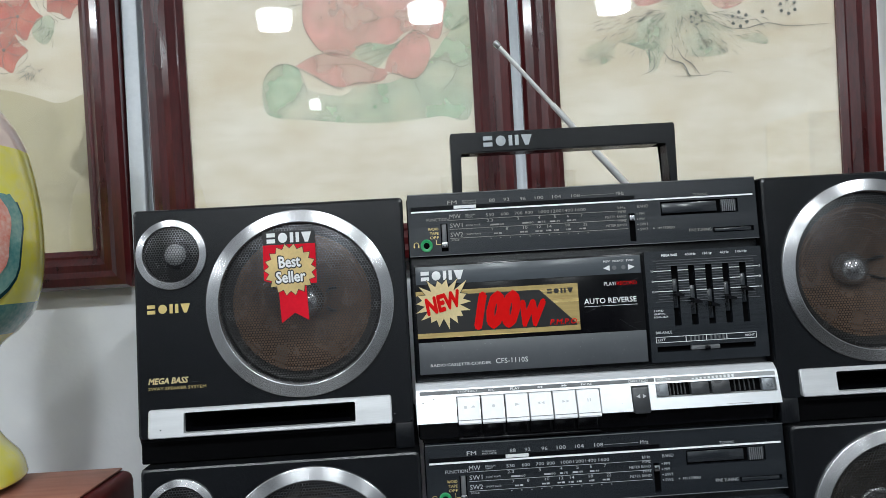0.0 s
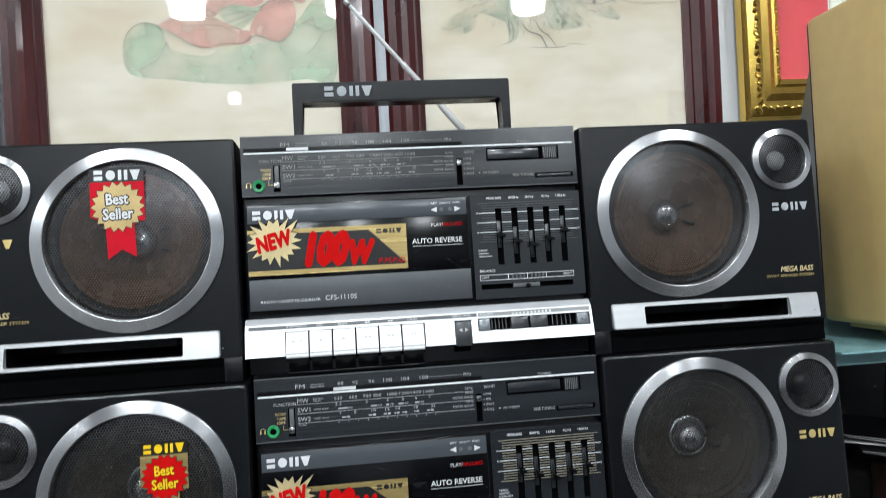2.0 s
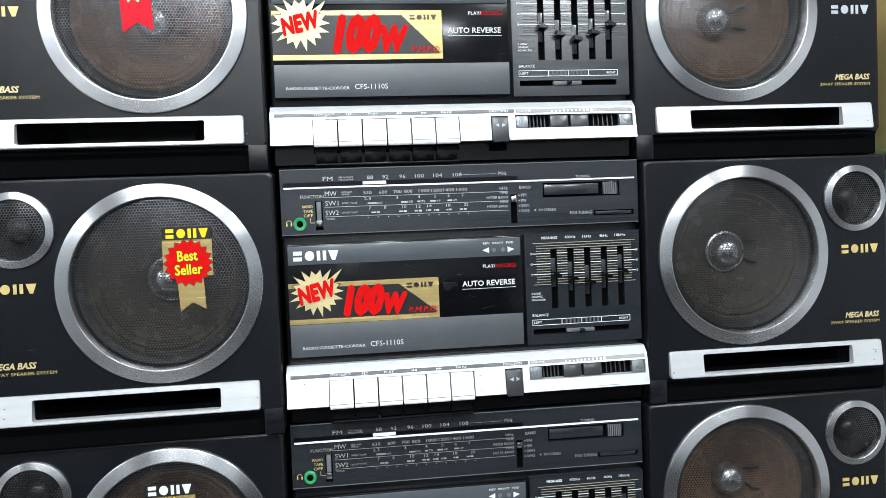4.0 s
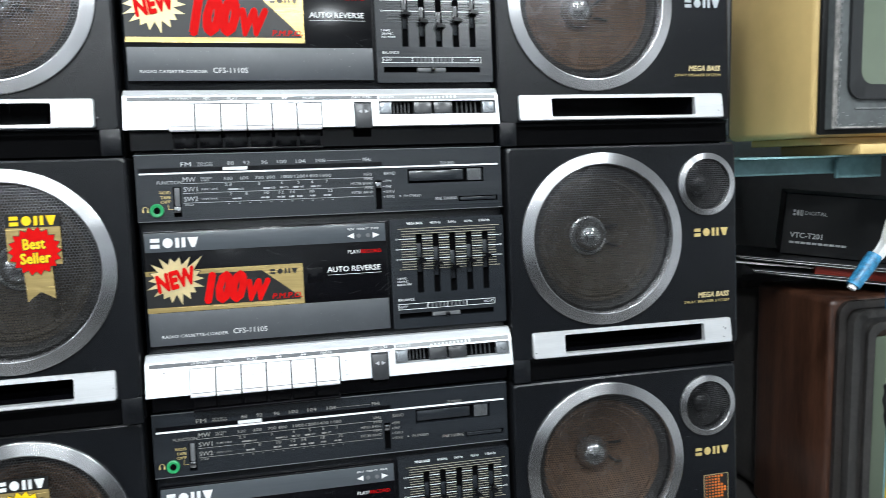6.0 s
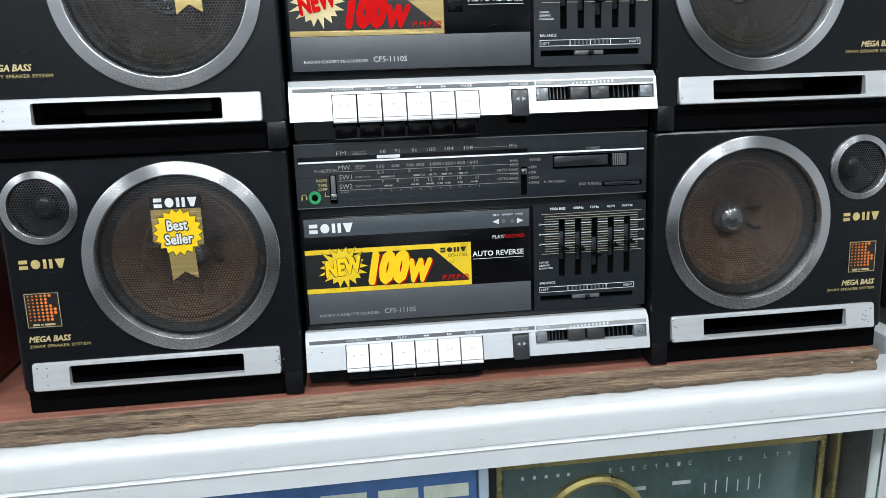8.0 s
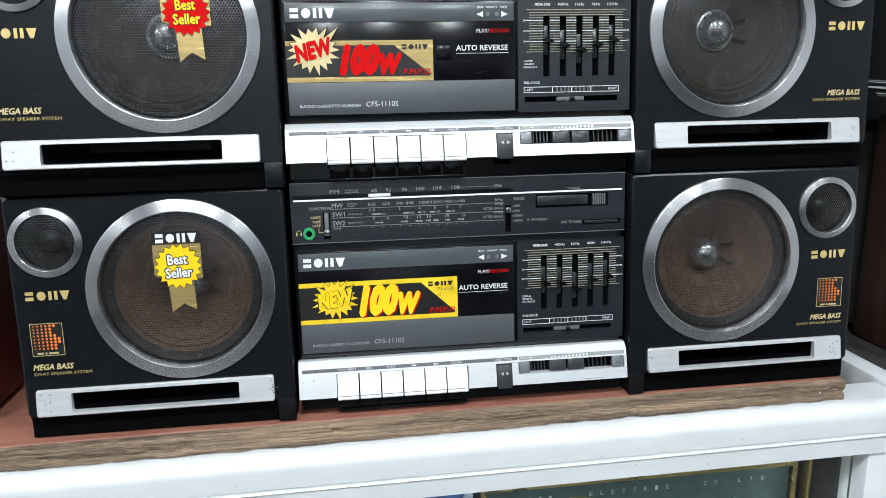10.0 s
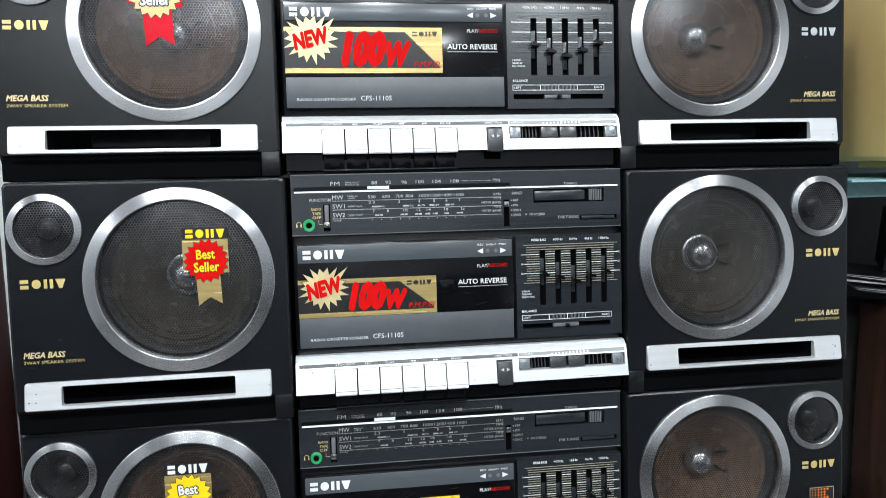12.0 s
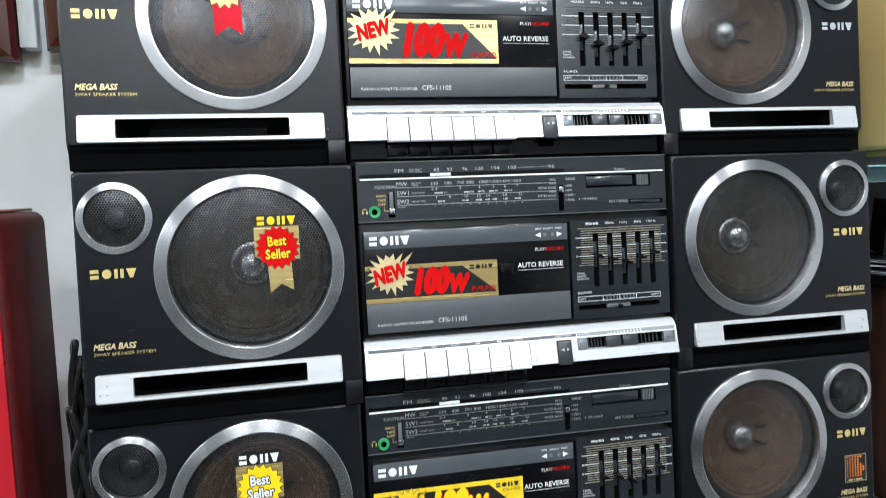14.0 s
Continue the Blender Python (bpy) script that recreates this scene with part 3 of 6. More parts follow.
def loudspeaker(side, at, label, emblem, cone_mat):
    """One detachable speaker; side is 1 with the tweeter towards +x, -1 towards -x."""
    sp = thing("loudspeaker", label, "loudspeaker", "stereo speakers", at=at)
    SLANT[0] = LEAN_BACK
    m = side
    X = lambda a, b: (min(m * a, m * b), max(m * a, m * b))
    x0, x1 = X(-0.101, 0.099)
    # cabinet: front sheet with openings, rounded shoulders and an undercut foot
    bm = bmesh.new()
    r = 0.0030
    front = rounded(x0 + 0.0022, x1 - 0.0022, 0.0196, H - 0.0020, r, 4)
    slot = rounded(*X(-0.0585, 0.065), 0.0232, 0.0376, 0.0015, 2)
    sheet_with_holes(bm, front, [circle(m * WX, WZ, 0.0605), circle(m * TX, TZ, 0.0215, 40), slot], 0.0)
    loops = [front, rounded(x0 + 0.0006, x1 - 0.0006, 0.0190, H - 0.0006, r, 4), rounded(x0, x1, 0.0182, H, r, 4), rounded(x0, x1, 0.0, H, r, 4), rounded(x0 + 0.004, x1 - 0.004, 0.0, H - 0.004, r, 4)]
    depth = [0.0, 0.0008, 0.0030, 0.0125, 0.200]
    made = [[bm.verts.new((x, y, z)) for x, z in loop] for loop, y in zip(loops, depth)]
    for a, b in zip(made, made[1:]):
        for i in range(len(a)):
            j = (i + 1) % len(a)
            bm.faces.new((a[i], a[j], b[j], b[i]))
    bm.faces.new(made[-1])
    bmesh.ops.remove_doubles(bm, verts=bm.verts, dist=1e-5)
    cab = part("cabinet", bm, cabinet_black, sp, smooth=20)
    # sides and back take a duller black that puts shade into the gaps
    cab.data.materials.append(gap_matt_black)
    for f in cab.data.polygons:
        if f.center.y - LEAN_BACK * f.center.z > 0.0035:
            f.material_index = 1
    # black strip put in for the shade of the undercut below the trim
    part("skirt", boxed(*X(-0.0866, 0.0982), 0.0040, 0.0160, 0.0008, 0.0186, 0.0008, 1), slot_black, sp, "black strip for the shade under the cabinet front")
    # the bottom row's foot takes the shaded black, the others the glossy one
    part("corner_foot", boxed(*X(-0.1004, -0.0868), 0.0001, 0.0100, 0.0010, 0.0200, 0.0009, 2), cabinet_black if at.translation.z > 1.1 else gap_matt_black, sp)
    # woofer
    wo = part("woofer_basket", lathe(bmesh.new(), m * WX, WZ, [(0.0615, 0.001), (0.0615, 0.045), (0.0, 0.045)], 64), slot_black, sp)
    part("ring", lathe(bmesh.new(), m * WX, WZ, [(0.0690, 0.001), (0.0690, -0.0014), (0.0688, -0.0019), (0.0684, -0.0021), (0.0682, -0.00214), (0.0604, -0.00352), (0.0602, -0.00355), (0.0597, -0.0034), (0.0591, -0.0020), (0.0590, 0.003)], 128), ring_metal, wo, "brushed aluminium ring")
    part("surround", lathe(bmesh.new(), m * WX, WZ, [(0.0612, 0.006), (0.0590, 0.005), (0.0568, 0.0038), (0.0540, 0.0048), (0.0515, 0.0080)], 64), rubber_black, wo)
    part("cone", lathe(bmesh.new(), m * WX, WZ, [(0.0520, 0.0078), (0.0490, 0.0100), (0.0475, 0.0094), (0.0440, 0.0122), (0.0430, 0.0120), (0.0330, 0.0195), (0.0320, 0.0194), (0.0125, 0.0330)], 64), cone_mat, wo)
    part("dust_cap", lathe(bmesh.new(), m * WX, WZ, [(0.0138, 0.0305), (0.0132, 0.026), (0.0112, 0.0215), (0.0075, 0.0185), (0.0035, 0.0171), (0.0, 0.0167)], 40), dome_black, wo, "glossy dark dome")
    if cone_mat is not cone_paper:
        part("cap_ring", lathe(bmesh.new(), m * WX, WZ, [(0.0165, 0.0300), (0.0163, 0.0284), (0.0152, 0.0278), (0.0142, 0.0284), (0.0140, 0.0300)], 40), tv_chrome, wo, "thin grey ring round the dome")
    for k in (-1, 1):
        bm = tube(bmesh.new(), curve_points([(m * WX + 0.016, 0.0300, WZ + k * 0.006), (m * WX + 0.019, 0.0235, WZ + k * 0.008), (m * WX + 0.024, 0.0235, WZ + k * 0.009)]), 0.0012, 6)
        part("lead_wire", bm, rubber_black, wo)
    perforated(m * WX, WZ, 0.0600, 0.00210, 0.0004, 0.0038, "woofer_grille", wo)
    # tweeter
    tw = part("tweeter_cup", lathe(bmesh.new(), m * TX, TZ, [(0.0225, 0.001), (0.0225, 0.02), (0.0, 0.02)], 40), slot_black, sp)
    part("ring", lathe(bmesh.new(), m * TX, TZ, [(0.0258, 0.001), (0.0258, -0.0014), (0.0256, -0.0018), (0.0253, -0.0019), (0.0251, -0.00194), (0.0212, -0.00262), (0.0210, -0.00265), (0.0207, -0.0024), (0.0205, -0.0012), (0.0204, 0.003)], 80), ring_metal, tw, "brushed aluminium ring")
    part("diaphragm", lathe(bmesh.new(), m * TX, TZ, [(0.021, 0.008), (0.011, 0.013), (0.0090, 0.0110), (0.0, 0.0110)], 40), tweeter_black, tw)
    # same dome, coloured as lit in the top row and as shaded below
    part("dome", lathe(bmesh.new(), m * TX, TZ, [(0.0080, 0.0080), (0.0070, 0.0058), (0.0040, 0.0042), (0.0, 0.0036)], 32), dome_shaded if at.translation.z < 1.3 else dome_lit, tw, "small tweeter dome with its light and shade in the colour")
    perforated(m * TX, TZ, 0.0208, 0.00195, -0.0008, 0.0020, "tweeter_grille", tw)
    # ducted port with its silver trim
    bx0, bx1 = X(-0.085, 0.0905)
    bm = bmesh.new()
    outer = rounded(bx0, bx1, 0.0205, 0.0405, 0.0018, 3)
    inner = rounded(*X(-0.0585, 0.065), 0.0232, 0.0376, 0.0015, 3)
    lo = [[bm.verts.new((x, y, z)) for x, z in loop] for loop, y in ((outer, 0.001), (outer, -0.0016), (rounded(bx0 + 0.0007, bx1 - 0.0007, 0.0212, 0.0398, 0.0016, 3), -0.0024), (inner, -0.0024), (inner, 0.002))]
    for a, b in zip(lo, lo[1:]):
        for i in range(len(a)):
            j = (i + 1) % len(a)
            bm.faces.new((a[i], a[j], b[j], b[i]))
    lower = lambda z: 0.0026 * (0.0405 - z) / 0.020
    for v in bm.verts:
        if v.co.y < 0.0:
            v.co.y -= lower(v.co.z)
    trim = part("port_trim", bm, trim_silver, sp, "silver plastic trim, scuffed at the ends", smooth=35)
    bm = bmesh.new()
    a = [bm.verts.new((x, 0.0005, z)) for x, z in inner]
    ix0, ix1 = X(-0.042, 0.050)
    b = [bm.verts.new((x, 0.052, z)) for x, z in rounded(ix0, ix1, 0.0262, 0.0346, 0.0012, 3)]
    for i in range(len(a)):
        j = (i + 1) % len(a)
        bm.faces.new((a[i], a[j], b[j], b[i]))
    bm.faces.new(b)
    part("port", bm, gloss_black, trim, "dark tapered port opening")
    rnd = random.Random(round(at.translation.x * 1000) + round(at.translation.z * 1000))
    scuffs = Print(-0.00255)
    for _ in range(2 if at.translation.z > 1.3 else 5 if at.translation.z > 1.1 else 14):
        x = m * (rnd.choice((-0.0835, 0.086, 0.083)) + rnd.uniform(-0.004, 0.002) * 1)
        z = rnd.uniform(0.0215, 0.0385)
        scuffs.poly([(x + rnd.uniform(0.0003, 0.0011) * math.cos(k), z + rnd.uniform(0.0002, 0.0007) * math.sin(k)) for k in np.linspace(0, 5.4, 6)])
    scuffs.v = [(x, y - lower(z), z) for x, y, z in scuffs.v]
    scuffs.done("scuff", grey_plastic, trim, "dark chips in the silver paint")["kind"] = "stuff"
    marks = Print(-0.0002)
    for _ in range(6):
        x, z, a, d = m * rnd.uniform(0.05, 0.096), rnd.uniform(0.045, 0.175), rnd.uniform(-0.5, 0.5), rnd.uniform(0.001, 0.005)
        marks.poly([(x, z), (x + d * math.cos(a), z + d * math.sin(a)), (x + d * math.cos(a), z + d * math.sin(a) + 0.00014), (x, z + 0.00018)])
    marks.done("scratch", scratch_pale, sp, "faint pale scratches")["kind"] = "stuff"
    # marks: plain blocks for the maker's mark, and the printed lines
    u = X(0.058, 0.091)
    Print(-0.0004).blocks(*u, 0.1095, 0.1162).done("emblem", print_gold if emblem != "pale" else print_dim_white, sp, "pale gold maker's mark")["kind"] = "stuff"
    zt = 0.0585 if emblem != "orange" else 0.0560
    u = X(0.0615, 0.0905)
    Print(-0.0003).text("MEGA BASS", *u, zt, zt + 0.0046, lean=0.25, weight=0.035).done("lettering", foil_pale, sp, "pale gold lettering")
    u = X(0.049, 0.0905)
    Print(-0.0003).text("2WAY SPEAKER SYSTEM", *u, zt - 0.0042, zt - 0.0020).done("lettering", print_gold, sp, "small gold lettering")
    if emblem == "orange":
        q0, q1 = X(0.066, 0.090)
        lab = Print(-0.0003).bar(q0, q1, 0.0665, 0.0925).done("badge", print_black, sp, "square black badge with orange dots")
        dots = Print(-0.0005)
        for row, count in enumerate((6, 5, 5, 6, 7, 7, 6, 6)):
            for col in range(count):
                dots.disc(q0 + 0.0030 + col * 0.0029, 0.0900 - row * 0.0025, 0.0006 + 0.00010 * col, 8)
        dots.done("dots", print_orange, lab)
        Print(-0.0005).outline(q0 + 0.0005, q1 - 0.0005, 0.067, 0.092, 0.0004).bar(q0 + 0.004, q0 + 0.0085, 0.0682, 0.0696).bar(q0 + 0.0095, q0 + 0.011, 0.0682, 0.0696).bar(q0 + 0.0120, q1 - 0.005, 0.0682, 0.0696).done("border", foil_pale, lab)
    SLANT[0] = 0.0
    return sp


def rosette(cx, cz, r, points=22, inner=0.86, turn=0.0):
    return [(cx + (r if k % 2 == 0 else r * inner) * math.cos(math.pi * k / points + turn), cz + (r if k % 2 == 0 else r * inner) * math.sin(math.pi * k / points + turn)) for k in range(2 * points)]


def award_sticker(sp, x, z, banner, badge, words, ribbon, size=1.0):
    """A ribbon-shaped foil sticker on the woofer grille, x and z of its top left corner."""
    SLANT[0] = LEAN_BACK
    y = -0.0036
    X = lambda a: x + a * size
    Z = lambda a: z - a * size
    w = 0.0320
    bm = bmesh.new()
    prism(bm, [(X(a), Z(b)) for a, b in ((0, 0.0085), (w, 0.0085), (w, 0.033), (0.0255, 0.033), (0.0265, 0.0555), (0.0180, 0.0505), (0.0098, 0.0565), (0.0085, 0.033), (0, 0.030))], y - 0.0003, y)
    st = part("sticker", bm, ribbon, sp, "shiny award ribbon sticker", smooth=0)
    Print(y - 0.0004).bar(X(0), X(w), Z(0.0085), Z(0)).done("banner", print_black, st)
    Print(y - 0.0006).blocks(X(0.0015), X(w - 0.0015), Z(0.0074), Z(0.0012)).done("banner_mark", banner, st)["kind"] = "stuff"
    Print(y - 0.0005).poly(rosette(X(0.0162), Z(0.0240), 0.0164 * size, 18, 0.82)).done("badge_edge", print_black, st)
    Print(y - 0.0007).poly(rosette(X(0.0162), Z(0.0240), 0.0158 * size, 18, 0.82)).done("badge", badge, st, "toothed round badge")
    k = 0.0008 if words is print_white else 0.0004
    p = Print(y - 0.00082)
    p.text("Best", X(0.0094 - k), X(0.0226 + k), Z(0.0228 + k), Z(0.0156 - k), turn=2, weight=0.03 + 75 * k)
    p.text("Seller", X(0.0074 - k), X(0.0254 + k), Z(0.0320 + k), Z(0.0248 - k), turn=2, weight=0.03 + 75 * k).done("lettering_edge", print_black, st)
    p = Print(y - 0.00105)
    p.text("Best", X(0.0094), X(0.0226), Z(0.0228), Z(0.0156), turn=2, weight=0.03)
    p.text("Seller", X(0.0074), X(0.0254), Z(0.0320), Z(0.0248), turn=2, weight=0.03)
    p.done("lettering", words, st)
    SLANT[0] = 0.0
    return st


def settle(ob, height, forward=0.0):
    """Moves a panel and all on it to other heights; forward tips its foot out."""
    for o in (ob, *ob.children_recursive):
        for v in o.data.vertices:
            y = v.co.y - LEAN_BACK * v.co.z
            z = height(v.co.z)
            if forward and y < 0.0022 and z > 0.0165:
                y -= forward * min(1.0, max(0.0, (0.0462 - z) / 0.0277))
            v.co.y, v.co.z = y + LEAN_BACK * z, z


def recorder(at, label, sliders, dial_x, scheme, sticker_shift=(0.0, 0.0, 0.0)):
    """The radio cassette recorder in the middle of a set. scheme is the colour of its sticker."""
    rc = thing("cassette_recorder", label, "cassette recorder", "stacked cassette recorders", at=at)
    SLANT[0] = LEAN_BACK
    U = 0.001
    # body, with an undercut foot
    bm = bmesh.new()
    box(bm, -0.1345, 0.1345, 0.0045, 0.195, 0.0036, H, 0.0025)
    box(bm, -0.1320, 0.1320, 0.012, 0.190, 0.0, 0.0035)
    part("body", bm, cabinet_black, rc)
    part("base_panel", boxed(-0.1335, 0.1335, 0.0028, 0.0044, 0.0042, 0.0182, 0.0005, 1), gloss_black, rc, "glossy black panel under the keys")
    # tuner panel
    holes = [(-0.1093, -0.1040, 0.1435, 0.1635), (0.0345, 0.0392, 0.1430, 0.1635), (0.0594, 0.1192, 0.1605, 0.1708), (0.0985, 0.1300, 0.1462, 0.1500)]
    bm = plate(bmesh.new(), -0.1335, 0.1335, 0.1405, H - 0.0005, 0.0, 0.0044, holes)
    tuner = part("tuner_panel", bm, face_black, rc, "brushed black tuner dial panel", smooth=0)
    part("dial_backing", boxed(-0.131, 0.131, 0.0034, 0.0046, 0.142, H - 0.002), slot_black, tuner)
    part("dial_line", boxed(-0.1310, 0.1308, -0.0008, 0.0002, 0.1722, 0.1733), key_white, tuner, "thin bright silver line")
    part("dial_slot", boxed(-0.1310, 0.0400, -0.0003, 0.0002, 0.1737, 0.1765), gloss_black, tuner)
    part("dial_pointer", boxed(dial_x, dial_x + 0.0170, -0.0010, -0.0003, 0.1740, 0.1762), print_white, tuner, "white dial pointer")
    part("tuning_wheel", boxed(0.0605, 0.1030, 0.0008, 0.0033, 0.1620, 0.1696, 0.0006), face_black, tuner)
    wheel = part("tuning_knob", boxed(0.1060, 0.1180, 0.0004, 0.0033, 0.1612, 0.1702, 0.0004), face_black, tuner, "ridged tuning wheel")
    bm = bmesh.new()
    for k in range(7):
        box(bm, 0.1068 + k * 0.0015, 0.1076 + k * 0.0015, -0.0004, 0.0006, 0.1615, 0.1699)
    part("ridges", bm, grey_plastic, wheel)
    part("fine_tuning_knob", boxed(0.1000, 0.1285, 0.0008, 0.0033, 0.1468, 0.1494, 0.0004), face_black, tuner)
    for x0, x1, zs in ((-0.1088, -0.1045, 0.1462), (0.0349, 0.0388, 0.1580)):
        part("switch_knob", boxed(x0, x1, -0.0012, 0.0030, zs, zs + 0.0042, 0.0004), chrome, tuner, "small bright switch knob")
    part("switch_blade", boxed(-0.1083, -0.1050, 0.0002, 0.0030, 0.1506, 0.1630, 0.0003), grey_plastic, tuner)
    part("headphone_jack", lathe(bmesh.new(), -0.1205, 0.1482, [(0.0046, 0.0002), (0.0046, -0.0012), (0.0040, -0.0017), (0.0024, -0.0014), (0.0022, 0.002)], 32), jack_green, tuner, "green headphone socket ring")
    part("socket_hole", lathe(bmesh.new(), -0.1205, 0.1482, [(0.0023, -0.0010), (0.0, -0.0010)], 20), slot_black, tuner)
    # dial scales
    p = Print(-0.0003)
    p.text("FM", -0.1030, -0.0960, 0.1772, 0.1800)
    p.text("FREQUENCY", -0.0915, -0.0810, 0.1786, 0.1798).text("MODULATOR", -0.0915, -0.0810, 0.1771, 0.1783)
    for s, x in (("88", -0.069), ("92", -0.058), ("96", -0.0455), ("100", -0.033), ("104", -0.0195), ("108", -0.005)):
        p.text(s, x - 0.0011 * len(s), x + 0.0011 * len(s), 0.1775, 0.1800)
    p.bar(-0.001, 0.0245, 0.1785, 0.1787).text("MHz", 0.026, 0.032, 0.1774, 0.1800)
    for s, z in (("MW", 0.1668), ("SW1", 0.1602), ("SW2", 0.1536)):
        p.text(s, -0.1020, -0.0935 + (0.001 if s != "MW" else 0), z, z + 0.0032)
        if s == "MW":
            p.text("MEDIUM", -0.0900, -0.0825, z + 0.0016, z + 0.0028).text("WAVE", -0.0900, -0.0845, z + 0.0001, z + 0.0013)
        else:
            p.text("SHORT WAVE", -0.0900, -0.0790, z + 0.0007, z + 0.0020)
        p.bar(-0.1025, 0.0330, z - 0.0012, z - 0.0009)
    for s, x in (("530", -0.0713), ("600", -0.0600), ("700", -0.0495), ("800", -0.0416), ("1000", -0.0300), ("1200", -0.0207), ("1400", -0.0117), ("1600", -0.0020)):
        p.text(s, x - 0.0010 * len(s), x + 0.0010 * len(s), 0.1672, 0.1694)
    for s, x in (("2.3", -0.0715), ("3", -0.0500), ("4", -0.0340), ("5", -0.0220), ("6", -0.0120), ("7", -0.0015)):
        p.text(s, x - 0.0008 * len(s), x + 0.0008 * len(s), 0.1632, 0.1652)
    for s, x in (("7", -0.0700), ("8", -0.0590), ("10", -0.0450), ("12", -0.0345), ("14", -0.0265), ("18", -0.0125), ("22", 0.0008)):
        p.text(s, x - 0.0008 * len(s), x + 0.0008 * len(s), 0.1566, 0.1586)
    for x, w in ((-0.0715, 0.0070), (-0.0470, 0.0048), (-0.0352, 0.0022), (-0.0258, 0.0040), (-0.0130, 0.0034)):
        p.bar(x, x + w, 0.1604, 0.1615).text("60" if w > 0.006 else "50" if w > 0.0045 else "75" if w < 0.003 else "49", x + w + 0.0006, x + w + 0.0036, 0.1602, 0.1617)
    for x, w in ((-0.0690, 0.0032), (-0.0490, 0.0028), (-0.0375, 0.0026), (-0.0292, 0.0010), (-0.0232, 0.0010), (-0.0140, 0.0010), (-0.0040, 0.0024)):
        p.bar(x, x + w, 0.1540, 0.1550).bar(x + w + 0.0006, x + w + 0.0028, 0.1539, 0.1551)
    for k in range(11):
        p.disc(-0.0715 + 0.0074 * k, 0.1512, 0.0004, 6)
    for z in (0.1608, 0.1545):
        p.text("METER BAND", 0.0165, 0.0325, z, z + 0.0018)
    for s, z in (("kHz", 0.1672), ("MHz", 0.1640), ("MHz", 0.1576)):
        p.text(s, 0.0265, 0.0325, z, z + 0.0020)
    p.text("BAND", 0.0415, 0.0500, 0.1672, 0.1694)
    for s, z in (("FM", 0.1618), ("MW", 0.1580), ("SW1", 0.1543), ("SW2", 0.1506)):
        p.text(s, 0.0425, 0.0425 + 0.0020 * len(s), z, z + 0.0020).disc(0.0410, z + 0.0010, 0.0005, 6)
    p.text("FM STEREO", 0.0560, 0.0690, 0.1508, 0.1526).disc(0.0530, 0.1518, 0.0006, 8)
    p.text("FINE TUNING", 0.0800, 0.0970, 0.1478, 0.1500).text("TUNING", 0.0850, 0.0960, 0.1738, 0.1757)
    p.text("SCALE", -0.1015, -0.0955, 0.1506, 0.1518)
    p.text("FUNCTION", -0.1195, -0.1030, 0.1655, 0.1678)
    # grey lines stand in for the highlights on the panel's chamfered edges
    part("panel_edge", boxed(-0.1335, 0.1335, -0.0004, 0.0002, H - 0.0012, H - 0.0006), grey_plastic, tuner, "thin grey line for the glint on the upper edge")
    part("panel_edge", boxed(-0.1335, 0.1335, -0.0004, 0.0002, 0.1406, 0.1411), grey_plastic, tuner)
    p.done("dial_lettering", print_grey if scheme == "red" else print_dim, tuner, "small white dial lettering")["kind"] = "stuff"
    p = Print(-0.0003)
    for s, z in (("RADIO", 0.1590), ("TAPE", 0.1558), ("OFF", 0.1528)):
        p.text(s, -0.1185 + (0.0008 if len(s) < 5 else 0), -0.1110, z, z + 0.0020)
    p.bar(-0.1130, -0.1095, 0.1486, 0.1489).bar(-0.1130, -0.1127, 0.1486, 0.1520)
    for k in range(10):
        a0, a1 = math.pi * k / 10, math.pi * (k + 1) / 10
        p.poly([(-0.1282 + r * math.cos(a), 0.1490 + r * math.sin(a)) for r, a in ((0.0016, a0), (0.0020, a0), (0.0020, a1), (0.0016, a1))])
    p.bar(-0.1303, -0.1293, 0.1470, 0.1490).bar(-0.1271, -0.1261, 0.1470, 0.1490)
    p.done("switch_lettering", print_gold, tuner, "small gold lettering")["kind"] = "stuff"
    # cassette door
    lid = part("cassette_door", boxed(-0.1310, 0.0412, -0.0008, 0.0044, 0.0485, 0.1330, 0.0008, 2), gloss_black, rc, "glossy black cassette door")
    part("upper_band", boxed(-0.1302, 0.0402, -0.0016, -0.0009, 0.1178, 0.1318, 0.0003), lid_grey, lid, "glossy grey band")
    part("lower_band", boxed(-0.1306, 0.0406, -0.0018, -0.0009, 0.0495, 0.0735, 0.0003), lid_low, lid, "grey lower band")
    part("window_ridge", boxed(-0.0190, -0.0080, -0.0014, -0.0009, 0.0890, 0.1000, 0.0002), gloss_black, lid)
    p = Print(-0.0019)
    p.blocks(-0.1275, -0.0935, 0.1208, 0.1280, 4, 0.14)
    p.text("REV", 0.0120, 0.0170, 0.1272, 0.1288).text("DIR/BATT", 0.0190, 0.0275, 0.1273, 0.1287).text("FWD", 0.0295, 0.0350, 0.1272, 0.1288)
    p.poly([(0.0115, 0.1228), (0.0165, 0.1206), (0.0165, 0.1250)]).poly([(0.0355, 0.1228), (0.0305, 0.1250), (0.0305, 0.1206)])
    p.done("door_lettering", print_white, lid, "white lettering and plain maker's mark")["kind"] = "stuff"
    p = Print(-0.0019)
    p.disc(0.0200, 0.1228, 0.0017, 14).disc(0.0270, 0.1228, 0.0017, 14)
    p.done("indicator", grey_plastic, lid, "two small grey indicator lamps")["kind"] = "stuff"
    p = Print(-0.0011)
    p.text("AUTO REVERSE", -0.0045, 0.0354, 0.0958, 0.1000, weight=0.012).bar(-0.0045, 0.0360, 0.0937, 0.0940)
